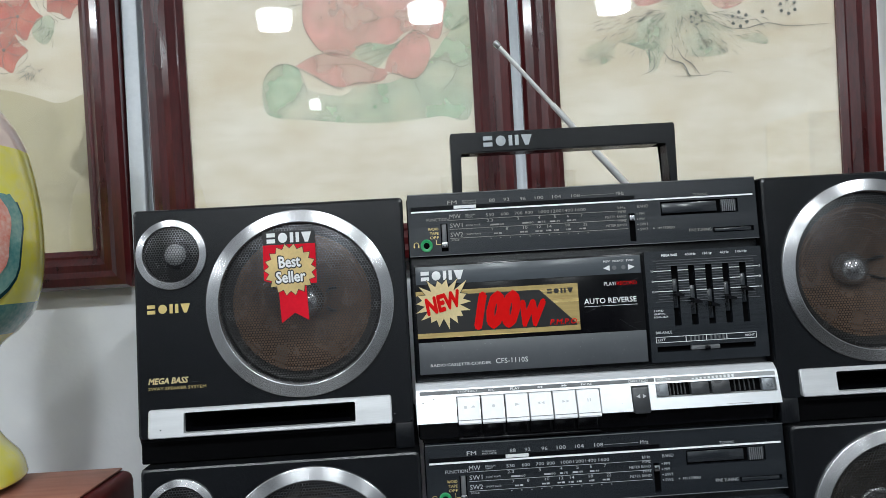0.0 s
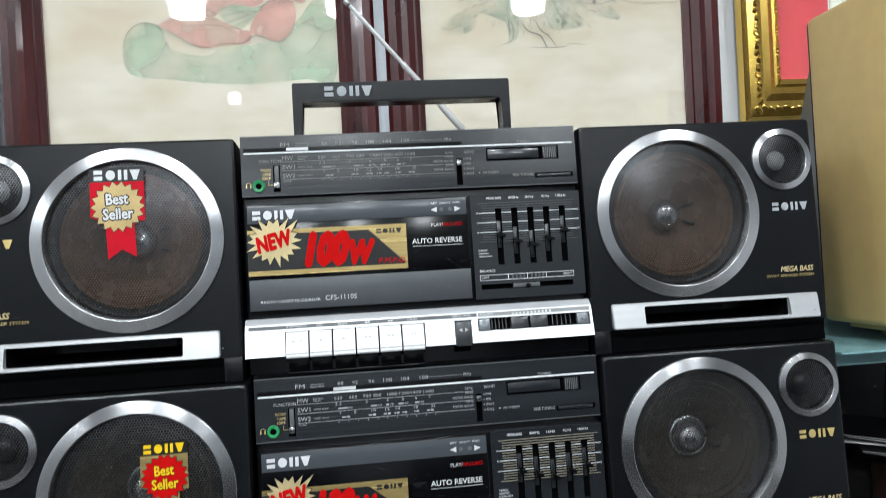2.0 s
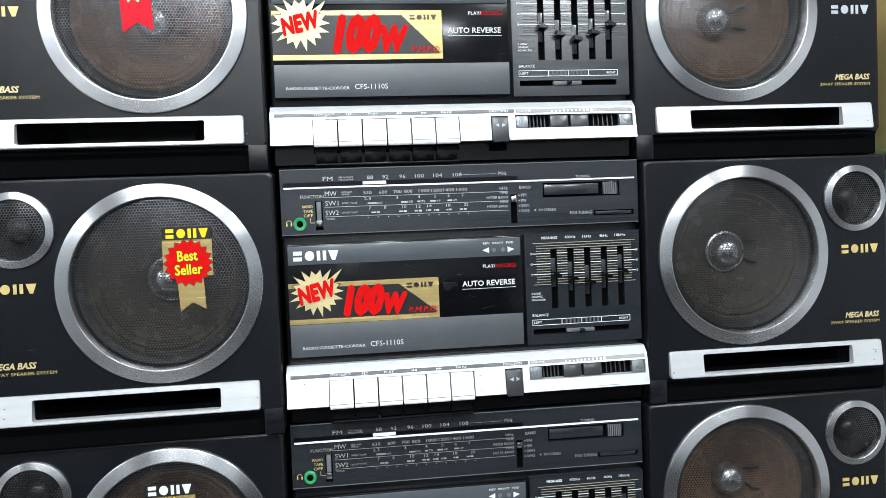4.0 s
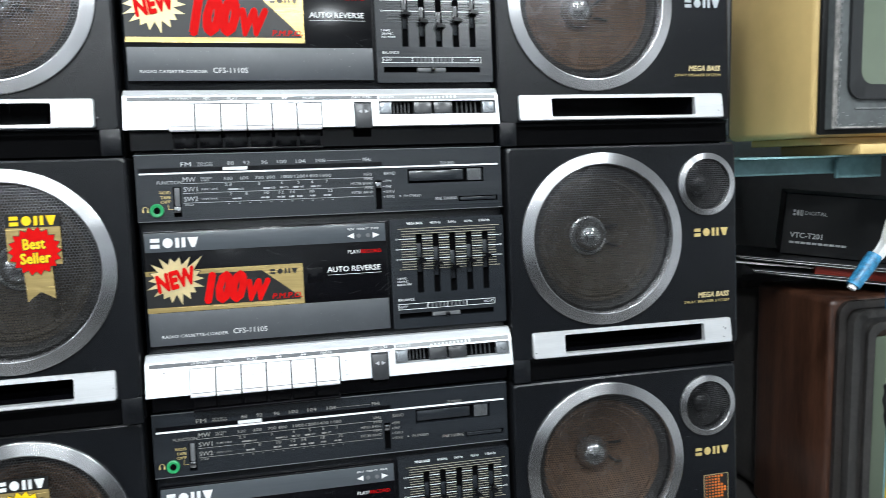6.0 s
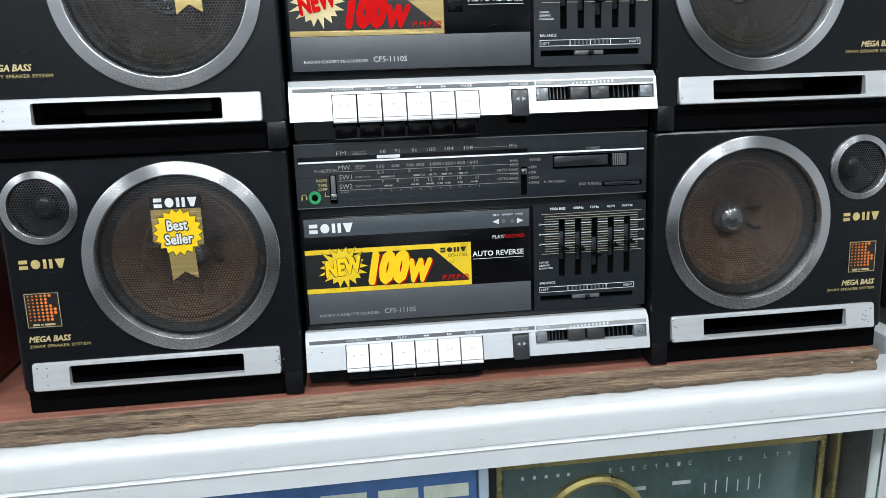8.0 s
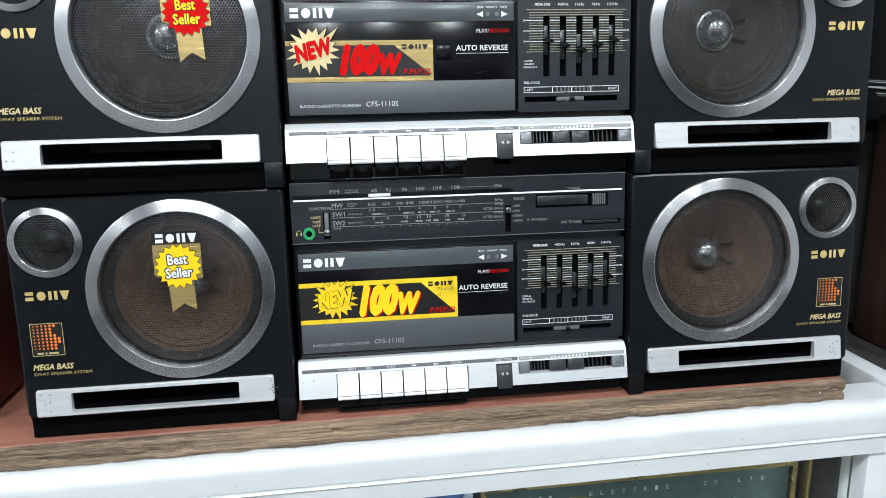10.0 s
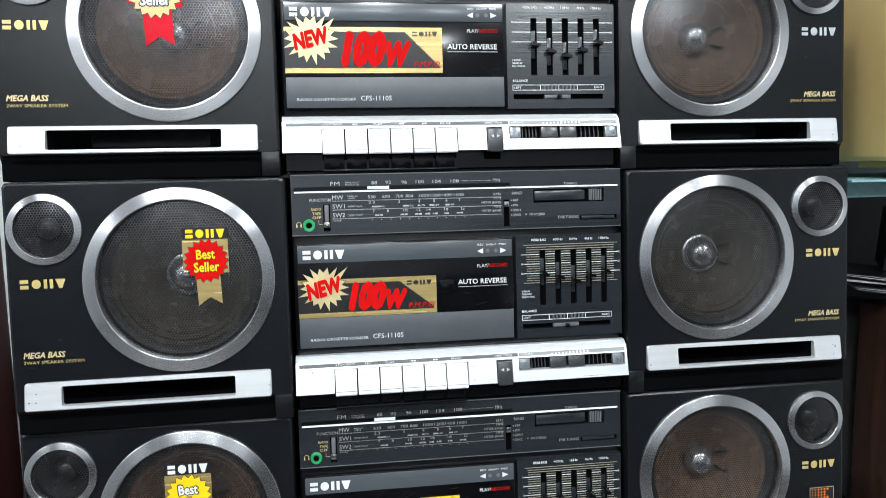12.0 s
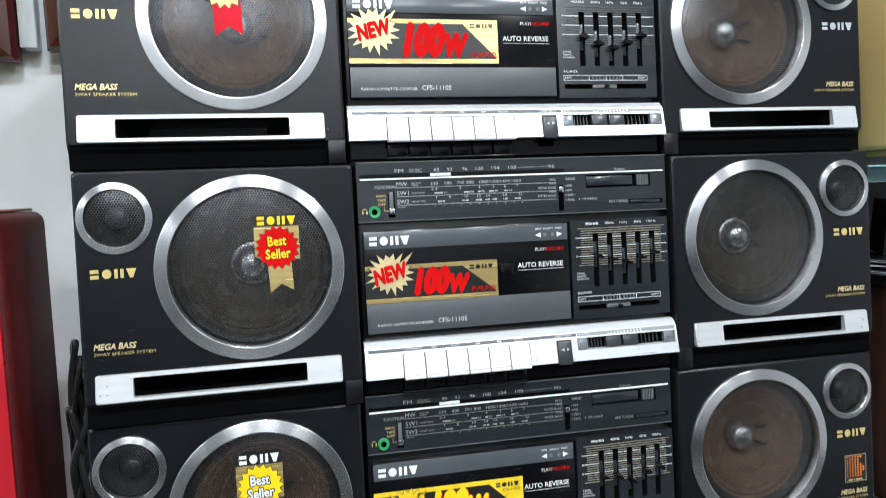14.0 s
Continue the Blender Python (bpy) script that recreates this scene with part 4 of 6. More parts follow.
    p.text("PLAY/", 0.0115, 0.0208, 0.1092, 0.1120).text("FWD", -0.0165, -0.0115, 0.0945, 0.0960)
    p.done("door_lettering", print_white, lid, "white lettering")["kind"] = "stuff"
    Print(-0.0011).text("RECORD", 0.0212, 0.0365, 0.1092, 0.1120).done("record_lettering", print_red, lid, "red lettering")
    p = Print(-0.0021)
    p.text("RADIO CASSETTE-CORDER", -0.1225, -0.0775, 0.0550, 0.0571).text("CFS-1110S", -0.0738, -0.0498, 0.0550, 0.0588)
    p.done("model_lettering", print_grey if scheme == "yellow" else print_white, lid, "small white lettering")["kind"] = "stuff"
    rnd = random.Random(round(at.translation.z * 777))
    p = Print(-0.00105)
    for _ in range(16):
        x, z, a, d = rnd.uniform(-0.075, 0.038), rnd.uniform(0.075, 0.116), rnd.uniform(-0.7, 0.7), rnd.uniform(0.002, 0.012)
        p.poly([(x, z), (x + d * math.cos(a), min(z + d * math.sin(a), 0.1172)), (x + d * math.cos(a), min(z + d * math.sin(a), 0.1172) + 0.0001), (x, z + 0.00014)])
    p.done("scratch", scratch_pale, lid, "fine scratches in the gloss")["kind"] = "stuff"
    p = Print(-0.00195)
    for _ in range(45):
        p.disc(rnd.uniform(-0.129, 0.039), rnd.uniform(0.0505, 0.0725), rnd.uniform(0.00008, 0.00022), 5)
    p.done("dust_speck", stripe_grey, lid, "pale dust specks")["kind"] = "stuff"
    # the foil sticker across the door
    d, up, low = sticker_shift
    yellow = scheme == "yellow"
    foil = foil_yellow if yellow else foil_gold
    zb, zt = 0.0738 + low, 0.1043 + up
    bm = bmesh.new()
    prism(bm, [(-0.1308, zb), (-0.0222 + d, zb), (-0.0222 + d, zt), (-0.1308, zt)], -0.0017, -0.0009)
    st = part("power_sticker", bm, foil, rc, "gold and black foil sticker, slightly worn", smooth=0)
    Print(-0.0018).poly([(-0.1308, zb + 0.0038), (-0.0245 + d, zb + 0.0038), (-0.0245 + d, zb + 0.0052), (-0.0515 + d, zt - 0.0035), (-0.1308, zt - 0.0035)]).done("black_field", print_black, st)
    cx, cz = (-0.1030, 0.0940) if yellow else (-0.1108, 0.0975 + 0.7 * up)
    star = []
    grow = {"yellow": 1.0, "pale": 1.16, "red": 1.06}[scheme]
    for k in range(36):
        a = 2 * math.pi * k / 36
        r = (0.0172 if k % 2 == 0 else 0.0116) * grow * (1 + 0.10 * math.sin(k * 2.3))
        star.append((max(-0.1312, cx + r * 1.06 * math.cos(a)), cz + r * 0.95 * math.sin(a)))
    if not yellow:
        star[4] = (cx + 0.0185, cz + 0.0165)
    Print(-0.0021).poly([(cx + (x - cx) * 1.06, cz + (z - cz) * 1.06) for x, z in star]).done("star_edge", print_black, st)
    Print(-0.0023).poly(star).done("star", foil_yellow if yellow else foil_pale, st, "jagged star burst")
    if yellow:
        Print(-0.0025).text("NEW", cx - 0.0148, cx + 0.0154, cz - 0.0070, cz + 0.0072, turn=8, lean=0.2, weight=0.09).done("star_shadow", print_black, st)
    Print(-0.0028).text("NEW", cx - 0.0138, cx + 0.0142, cz - 0.0066, cz + 0.0070, turn=14 if not yellow else 8, lean=0.15, weight=0.06).done("star_lettering", print_yellow if yellow else print_red, st)
    x0, x1 = -0.0925 + (0.0075 if yellow else 0.3 * d), -0.0455 + (0.0100 if yellow else 0.9 * d)
    xm = x0 + 0.645 * (x1 - x0)
    for y, g, mt, nm, lab in ((-0.0021, 0.0011, print_red if yellow else print_black, "power_shadow", ""), (-0.0024, 0.0, print_yellow if yellow else print_red, "power_lettering", "bold slanted figures")):
        p = Print(y).text("100", x0 + g, xm + g, zb + 0.0042 - 0.7 * g, zt - 0.0022 - 0.7 * g, lean=0.30, weight=0.085)
        p.text("W", xm - 0.0004 + g, x1 + g, zb + 0.0042 - 0.7 * g, zb + 0.0042 + 0.76 * (zt - zb - 0.0080) - 0.7 * g, lean=0.30, weight=0.085).done(nm, mt, st, lab)
    Print(-0.0024).text("P.M.P.O.", -0.0450 + d, -0.0235 + d, zb + 0.0050, zb + 0.0092, lean=0.2, weight=0.01).done("power_lettering", print_red, st)
    p = Print(-0.0019).blocks(-0.0465 + d, -0.0255 + d, zt - 0.0070, zt - 0.0032)
    if yellow:
        p.text("CFS-1110S", -0.0400 + d, -0.0250 + d, zt - 0.0108, zt - 0.0084, lean=0.15)
    p.done("sticker_mark", print_black, st)["kind"] = "stuff"
    # equalizer panel
    slots = [(x - 0.0025, x + 0.0025, 0.0767, 0.1218) for x in (0.0660, 0.0791, 0.0922, 0.1053, 0.1184)]
    bm = plate(bmesh.new(), 0.0438, 0.1335, 0.0500, 0.1335, 0.0, 0.0044, slots + [(0.0486, 0.1235, 0.0575, 0.0616)])
    eq = part("equalizer_panel", bm, face_black, rc, "black graphic equalizer panel", smooth=0)
    part("equalizer_backing", boxed(0.046, 0.131, 0.0036, 0.0048, 0.052, 0.131), slot_black, eq)
    p, q, r = Print(-0.0003), Print(-0.0003), Print(-0.0003)
    for k in range(17):
        z = 0.1262 - 0.0310 * k / 16
        strong = k in (4, 8, 12)
        xs = [0.0500 if k % 4 == 0 else 0.0525, *[v for x, *_ in slots for v in (x, x + 0.0050)], 0.1300 if k % 4 == 0 else 0.1270]
        for a, b in zip(xs[::2], xs[1::2]):
            if z > 0.1222:
                continue
            (p if strong else q).bar(a, b, z - (0.00028 if strong else 0.00020), z + (0.00028 if strong else 0.00020))
        if z > 0.1222:
            q.bar(xs[0], xs[-1], z - 0.0002, z + 0.0002)
        if strong:
            p.text("10" if k != 8 else "0", 0.0480, 0.0496, z - 0.0008, z + 0.0008).text("10" if k != 8 else "0", 0.1303, 0.1319, z - 0.0008, z + 0.0008)
    for s, x in (("400Hz", 0.0791), ("1kHz", 0.0922), ("4kHz", 0.1053), ("10kHz", 0.1184)):
        p.text(s, x - 0.00085 * len(s), x + 0.00085 * len(s), 0.1292, 0.1312)
    p.text("MEGA BASS", 0.0570, 0.0690, 0.1292, 0.1312, weight=0.03)
    for s, z in (("5 BAND", 0.0878), ("GRAPHIC", 0.0854), ("EQUALIZER", 0.0830)):
        p.text(s, 0.0480, 0.0480 + 0.0012 * len(s), z, z + 0.0015)
    p.text("BALANCE", 0.0482, 0.0605, 0.0712, 0.0732).outline(0.0479, 0.1246, 0.0645, 0.0690, 0.0004)
    p.text("LEFT", 0.0493, 0.0553, 0.0659, 0.0676).text("RIGHT", 0.1160, 0.1230, 0.0659, 0.0676)
    for k in range(11):
        x = 0.0705 + 0.0031 * k
        p.bar(x, x + (0.0005 if k in (0, 5, 10) else 0.0003), 0.0648, 0.0688) if k in (0, 5, 10) else r.bar(x, x + 0.0016, 0.0652, 0.0684)
    p.done("equalizer_lettering", print_white, eq, "white scale lettering")["kind"] = "stuff"
    q.done("equalizer_scale", line_gold if scheme != "pale" else line_dim, eq, "fine scale lines")["kind"] = "stuff"
    r.done("balance_scale", line_dim, eq, "grey balance marks")["kind"] = "stuff"
    for (x0, x1, *_), z in zip(slots, sliders):
        kn = part("slider", boxed(x0 + 0.0007, x1 - 0.0007, 0.0014, 0.0034, z - 0.011, z + 0.011, 0.0003), face_black, eq, "dark slider")
        bm = bmesh.new()
        prism(bm, [(x0 + 0.0002, z - 0.0016), (x1 + 0.0012, z - 0.0022), (x1 + 0.0012, z - 0.0004), (x0 + 0.0002, z + 0.0020)], -0.0075, 0.0012)
        part("knob", bm, gloss_black, kn)
    part("balance_knob", boxed(0.0745, 0.0965, 0.0004, 0.0034, 0.0580, 0.0611, 0.0005), grey_plastic, eq)
    part("balance_tip", boxed(0.0845, 0.0875, -0.0045, 0.0002, 0.0582, 0.0609, 0.0005), gloss_black, eq)
    # silver control bar
    bm = plate(bmesh.new(), -0.1347, 0.1347, 0.0152, 0.0400, -0.0050, 0.0040, [(-0.1052, 0.0010, 0.0152, 0.0342), (0.0240, 0.0372, 0.0152, 0.0340), (0.0425, 0.1326, 0.0240, 0.0345)])
    prism(bm, [(-0.1347, 0.04001), (0.1347, 0.04001), (0.1347, 0.0445), (-0.1347, 0.0445)], -0.0030, 0.0040)
    bar = part("control_bar", bm, silver, rc, "bright silver control bar with worn paint", smooth=0)
    for f in bar.data.vertices:
        if f.co.z > 0.0440 and f.co.y < 0.0030:
            f.co.y += 0.0022
        elif abs(f.co.z - 0.0400) < 5e-5 and f.co.y < 0.0:
            f.co.y = -0.0046 + LEAN_BACK * f.co.z
    part("label_stripe", boxed(-0.1320, 0.0420, -0.0053, -0.0051, 0.0362, 0.0390), grey_plastic, bar, "grey stripe under the control names")
    p = Print(-0.00545)
    for s, x, w in (("STOP/EJECT", -0.0965, 0.0150), ("REC", -0.0790, 0.0045), ("PLAY", -0.0615, 0.0070), ("PAUSE", -0.0085, 0.0080), ("DIRECTION", 0.0300, 0.0140)):
        p.text(s, x - w / 2, x + w / 2, 0.0367, 0.0385)
    for x in (-0.0455, -0.0435):
        p.poly([(x, 0.0376), (x + 0.0022, 0.0368), (x + 0.0022, 0.0384)])
    for x in (-0.0270, -0.0250):
        p.poly([(x, 0.0368), (x + 0.0022, 0.0376), (x, 0.0384)])
    p.done("bar_lettering", print_white, bar, "small white control names")["kind"] = "stuff"
    part("label_stripe", boxed(0.0430, 0.1326, -0.0053, -0.0051, 0.0360, 0.0390), stripe_grey, bar, "pale grey stripe over the volume slider")
    p = Print(-0.00545).text("VOLUME", 0.0440, 0.0545, 0.0367, 0.0384)
    for k in range(11):
        p.bar(0.0700 + 0.0030 * k, 0.0716 + 0.0030 * k, 0.0363, 0.0363 + 0.0010 + 0.00013 * k)
    p.done("volume_scale", print_white, bar)["kind"] = "stuff"
    part("key_well", boxed(-0.1052, 0.0010, 0.0025, 0.0044, 0.0100, 0.0342), slot_black, bar)
    part("key_tray", boxed(-0.1048, 0.0006, -0.0030, 0.0044, 0.0026, 0.0042, 0.0005), gloss_black, bar)
    for k in range(6):
        x = -0.1044 + 0.01757 * k
        bm = bmesh.new()
        zt, zb = 0.0336, 0.0135
        prof = [(0.0020, zt), (-0.0052, zt), (-0.0062, zt - 0.0008), (-0.0075, zb + 0.0042), (-0.0078, zb + 0.0012), (-0.0070, zb), (0.0020, zb)]
        a = [bm.verts.new((x, y, z)) for y, z in prof]
        b = [bm.verts.new((x + 0.0164, y, z)) for y, z in prof]
        bm.faces.new(a)
        bm.faces.new(b[::-1])
        for i in range(len(prof)):
            j = (i + 1) % len(prof)
            bm.faces.new((a[j], a[i], b[i], b[j]))
        key = part("key", bm, key_white, bar, "silver piano key", smooth=25)
        part("key_line", boxed(x + 0.0002, x + 0.0162, -0.0079, -0.0070, zb + 0.0032, zb + 0.0036), grey_plastic, key)
        p = Print(-0.0070)
        xm, zm = x + 0.0085, 0.0262
        if k == 0:
            p.bar(xm - 0.0040, xm - 0.0020, zm - 0.0010, zm + 0.0010).poly([(xm + 0.0010, zm - 0.0004), (xm + 0.0044, zm - 0.0004), (xm + 0.0027, zm + 0.0012)])
        elif k == 1:
            p.disc(xm, zm, 0.0012, 12)
        elif k == 2:
            p.poly([(xm - 0.0020, zm - 0.0012), (xm + 0.0020, zm), (xm - 0.0020, zm + 0.0012)])
        elif k in (3, 4):
            s = -1 if k == 3 else 1
            for o in (-0.0022, 0.0008):
                p.poly([(xm + s * o, zm - 0.0011), (xm + s * (o + 0.0024), zm), (xm + s * o, zm + 0.0011)])
        else:
            p.bar(xm - 0.0013, xm - 0.0005, zm - 0.0012, zm + 0.0012).bar(xm + 0.0005, xm + 0.0013, zm - 0.0012, zm + 0.0012)
        p.done("key_sign", sign_pale, key)
        part("key_shaft", boxed(x + 0.0005, x + 0.0160, -0.0012, 0.0044, 0.0046, 0.0128, 0.0005), gloss_black, bar)
    part("direction_well", boxed(0.0240, 0.0372, 0.0020, 0.0044, 0.0090, 0.0340), slot_black, bar)
    part("direction_switch", boxed(0.0246, 0.0366, -0.0072, 0.0018, 0.0135, 0.0332, 0.0010), block_dark, bar, "dark direction switch")
    Print(-0.0075).poly([(0.0268, 0.0265), (0.0295, 0.0250), (0.0295, 0.0280)]).poly([(0.0344, 0.0265), (0.0317, 0.0280), (0.0317, 0.0250)]).done("switch_sign", print_grey, bar)
    part("volume_well", boxed(0.0425, 0.1326, 0.0010, 0.0038, 0.0235, 0.0350), slot_black, bar)
    for x0, x1, mt in ((0.0432, 0.0522, block_pale), (0.0690, 0.0828, block_dark), (0.0845, 0.0985, block_dark), (0.1225, 0.1318, block_pale)):
        part("volume_slider", boxed(x0, x1, -0.0040, 0.0009, 0.0246, 0.0339, 0.0006), mt, bar, "small sliding volume block")
    bm = bmesh.new()
    for k in range(5):
        box(bm, 0.0540 + 0.0028 * k, 0.0547 + 0.0028 * k, -0.0008, 0.0008, 0.0248, 0.0338)
        box(bm, 0.1030 + 0.0036 * k, 0.1036 + 0.0036 * k, -0.0008, 0.0008, 0.0248, 0.0338)
    part("volume_ridge", bm, block_dark, bar)["kind"] = "stuff"
    rnd = random.Random(round(at.translation.z * 1000))
    p = Print(-0.0052)
    for _ in range(5):
        x = rnd.choice((rnd.uniform(-0.1335, -0.1085), rnd.uniform(0.003, 0.022)))
        z = rnd.uniform(0.0165, 0.034)
        s = rnd.uniform(0.0002, 0.0006)
        p.poly([(x + s * (1 + rnd.random()) * math.cos(k), z + s * rnd.uniform(0.5, 1) * math.sin(k)) for k in np.linspace(0, 5.4, 6)])
    p.done("scuff", grey_plastic, bar, "dark chips in the silver paint")["kind"] = "stuff"
    SLANT[0] = 0.0
    # the panels' final heights: the bar leans forward at its foot, door and dial sit a little higher
    settle(bar, lambda z: 0.0185 + (z - 0.0152) * 0.945 if z > 0.0135 else z * 1.25, 0.0055)
    settle(tuner, lambda z: z + 0.0020 * (z - 0.1405) / 0.042)
    for ob in (lid, st):
        settle(ob, lambda z: z + 0.0032 - 0.0022 * (z - 0.050) / 0.0835)
    settle(eq, lambda z: z + 0.0010)
    return rc


aerial_steel = material("aerial_steel", (0.86, 0.86, 0.85), 0.30, metal=0.35, vary=0.08, scale=60)


def carrying_handle(rc):
    """The raised handle and the swung-out aerial of the top recorder."""
    bm = bmesh.new()
    pts_out = [(-0.0960, H - 0.006), (-0.0960, 0.2405), (-0.0950, 0.2425), (0.0930, 0.2425), (0.0940, 0.2405), (0.0940, H - 0.006), (0.0875, H - 0.006), (0.0865, 0.2265), (0.0785, 0.2265), (0.0785, 0.2250), (-0.0800, 0.2250), (-0.0800, 0.2265), (-0.0885, 0.2265), (-0.0885, H - 0.006)]
    prism(bm, pts_out, 0.064, 0.086)
    bmesh.ops.bevel(bm, geom=[e for e in bm.edges if abs(e.verts[0].co.y - e.verts[1].co.y) < 1e-6], offset=0.0012, segments=2, affect="EDGES")
    hd = part("handle", bm, cabinet_black, rc, "dark grey carrying handle, raised", smooth=30)
    Print(0.0632).blocks(-0.0700, -0.0265, 0.2298, 0.2385).done("handle_mark", print_dim_white, hd, "pale plain maker's mark")["kind"] = "stuff"
    a, b = Vector((0.086, 0.160, H + 0.004)), Vector((-0.047, 0.128, H + 0.151))
    bm = bmesh.new()
    pts = [a.lerp(b, k) for k in (0, 0.30, 0.301, 0.60, 0.601, 0.97)]
    tube(bm, pts, [0.0034, 0.0034, 0.0028, 0.0028, 0.0021, 0.0021], 12)
    an = part("aerial", bm, aerial_steel, rc, "chrome telescopic aerial, swung out")
    part("aerial_tip", tube(bmesh.new(), [a.lerp(b, k) for k in (0.965, 0.97, 0.992, 1.0)], [0.0020, 0.0030, 0.0030, 0.0018], 12), tv_chrome, an)
    part("aerial_joint", boxed(0.078, 0.094, 0.152, 0.168, H - 0.004, H + 0.010, 0.003), face_black, an)


red_foil = material("red_foil", (0.60, 0.008, 0.022), 0.35, spec=0.10, vary=0.1, scale=50)
cone_brown = cone_paper
cone_grey = material("grey_cone_paper", (0.040, 0.031, 0.020), 0.7, vary=0.25, scale=80, bump=0.3, bump_scale=900)
ZC, ZB, ZA = BOARD_Z, BOARD_Z + H, BOARD_Z + 2 * H
rec_a = recorder(pose(-0.0030, 0.0119, ZA, rz=0.12), "black cassette recorder with raised handle and red-lettered gold sticker, topmost", (0.1010, 0.0955, 0.0920, 0.0965, 0.1025), -0.0985, "pale", (0.0135, 0.0085, 0.0030))
carrying_handle(rec_a)
recorder(pose(0.0003, -0.0017, ZB, rz=0.41), "black cassette recorder with red-lettered gold sticker, between two others", (0.1037, 0.1003, 0.0970, 0.1010, 0.1040), -0.0745, "red")
recorder(pose(-0.0013, -0.0083, ZC, rz=-0.40), "black cassette recorder with yellow-lettered sticker, standing on the board", (0.1010, 0.1000, 0.0950, 0.1020, 0.1040), -0.0735, "yellow", (0.0165, 0.0035, 0.0))
sp = loudspeaker(-1, pose(-0.2408, 0.0045, ZA, rz=1.30), "black loudspeaker with red award sticker, topmost of its pile", "gold", cone_brown)
award_sticker(sp, -0.0034, 0.1655, print_white, badge_gold, print_white, red_foil, 1.2)
loudspeaker(1, pose(0.2341, 0.0078, ZA, rz=-0.76), "black loudspeaker with aluminium rings, topmost of its pile", "pale", cone_brown)
sp = loudspeaker(-1, pose(-0.2376, -0.0127, ZB, rz=0.95), "black loudspeaker with red and gold award sticker on its grille", "gold", cone_grey)
award_sticker(sp, 0.0248, 0.1505, print_yellow, print_red, print_yellow, foil_gold, 1.03)
loudspeaker(1, pose(0.2376, -0.0060, ZB, rz=0.06), "black loudspeaker with aluminium rings and gold print, mid pile", "gold", cone_grey)
sp = loudspeaker(-1, pose(-0.2400, -0.0154, ZC, rz=0.00), "black loudspeaker with yellow award sticker and orange badge", "orange", cone_brown)
award_sticker(sp, 0.0040, 0.1570, print_white, print_yellow, print_white, foil_gold, 1.08)
loudspeaker(1, pose(0.2369, -0.0143, ZC, rz=0.43), "black loudspeaker with orange dotted badge, standing on the board", "orange", cone_brown)


# ---- framed pictures on the wall ----
def picture_frame(name, label, x0, x1, z0, z1, width, y_foot, lean, frame_mat, backing, category="picture"):
    """A moulded frame with a backing sheet and a glass pane; it hangs with its top leaning away from the wall."""
    th = thing(name, label, category, at=pose((x0 + x1) / 2, y_foot, z0, rx=lean))
    w, h = (x1 - x0) / 2, z1 - z0
    prof = [(0.0, 0.016), (0.0, 0.002), (0.004, -0.004), (width * 0.30, -0.006), (width * 0.45, -0.002), (width * 0.62, -0.003), (width * 0.80, 0.004), (width * 0.86, 0.003), (width, 0.008), (width, 0.016)]
    for side in range(4):
        bm = bmesh.new()
        loops = []
        for d, y in prof:
            if side == 0:
                a, b = (-w + d, y, d), (w - d, y, d)
            elif side == 1:
                a, b = (w - d, y, d), (w - d, y, h - d)
            elif side == 2:
                a, b = (w - d, y, h - d), (-w + d, y, h - d)
            else:
                a, b = (-w + d, y, h - d), (-w + d, y, d)
            loops.append((bm.verts.new(a), bm.verts.new(b)))
        for p, q in zip(loops, loops[1:]):
            bm.faces.new((p[0], p[1], q[1], q[0]))
        part("frame_bar", bm, frame_mat, th, smooth=20)
    part("backing", boxed(-w + width - 0.004, w - width + 0.004, 0.0125, 0.0155, width - 0.004, h - width + 0.004), backing, th)
    pane = part("glass_pane", boxed(-w + width - 0.003, w - width + 0.003, 0.0085, 0.0100, width - 0.003, h - width + 0.003), pane_glass, th, "clear picture glass")
    pane.visible_shadow = False
    return th


FRAME_FOOT, FRAME_LEAN = 0.283, 1.75


def sketcher(th, x_origin, z_origin, k):
    """Painted washes and ink strokes on a picture, in steps of k metres right and down from an origin."""
    cx, cz = th.location.x, th.location.z
    turn = lambda p: (x_origin + k * (p[0] - 0.055 * p[1]) - cx, (z_origin - k * (p[1] + 0.055 * p[0]) - cz) / math.cos(radians(FRAME_LEAN)))
    state = {"y": 0.01235}

    def wash(points, mat, label=""):
        pts = [turn(p) for p in curve_points(points + points[:1], 5)[:-1]]
        state["y"] -= 0.00008
        bm = bmesh.new()
        vs = [bm.verts.new((x, state["y"], z)) for x, z in pts]
        f = bm.faces.new(vs)
        bmesh.ops.triangulate(bm, faces=[f])
        part("painted_wash", bm, mat, th, label, smooth=0)

    strokes = bmesh.new()

    def line(points, width=2.2):
        strip(strokes, [turn(p) for p in curve_points(points, 5)], 0.95 * width * k, 0.0108)

    def dot(x, y, r):
        px, pz = turn((x, y))
        vs = [strokes.verts.new((px + r * k * (1 + 0.25 * math.sin(3 * a + x)) * math.cos(a), 0.0107, pz + r * k * math.sin(a))) for a in np.linspace(0, 5.6, 9)]
        strokes.faces.new(vs)

    def finish():
        part("ink_drawing", strokes, ink, th, "fine black ink outlines", smooth=0)["kind"] = "stuff"

    return wash, line, dot, finish


pa = picture_frame("framed_painting", "faded lotus painting in a dark mahogany frame under glass", -0.425, -0.018, 1.515, 2.20, 0.043, FRAME_FOOT, FRAME_LEAN, mahogany, paper_old)
wash, line, dot, finish = sketcher(pa, -0.3150, 1.8190, 0.000319)
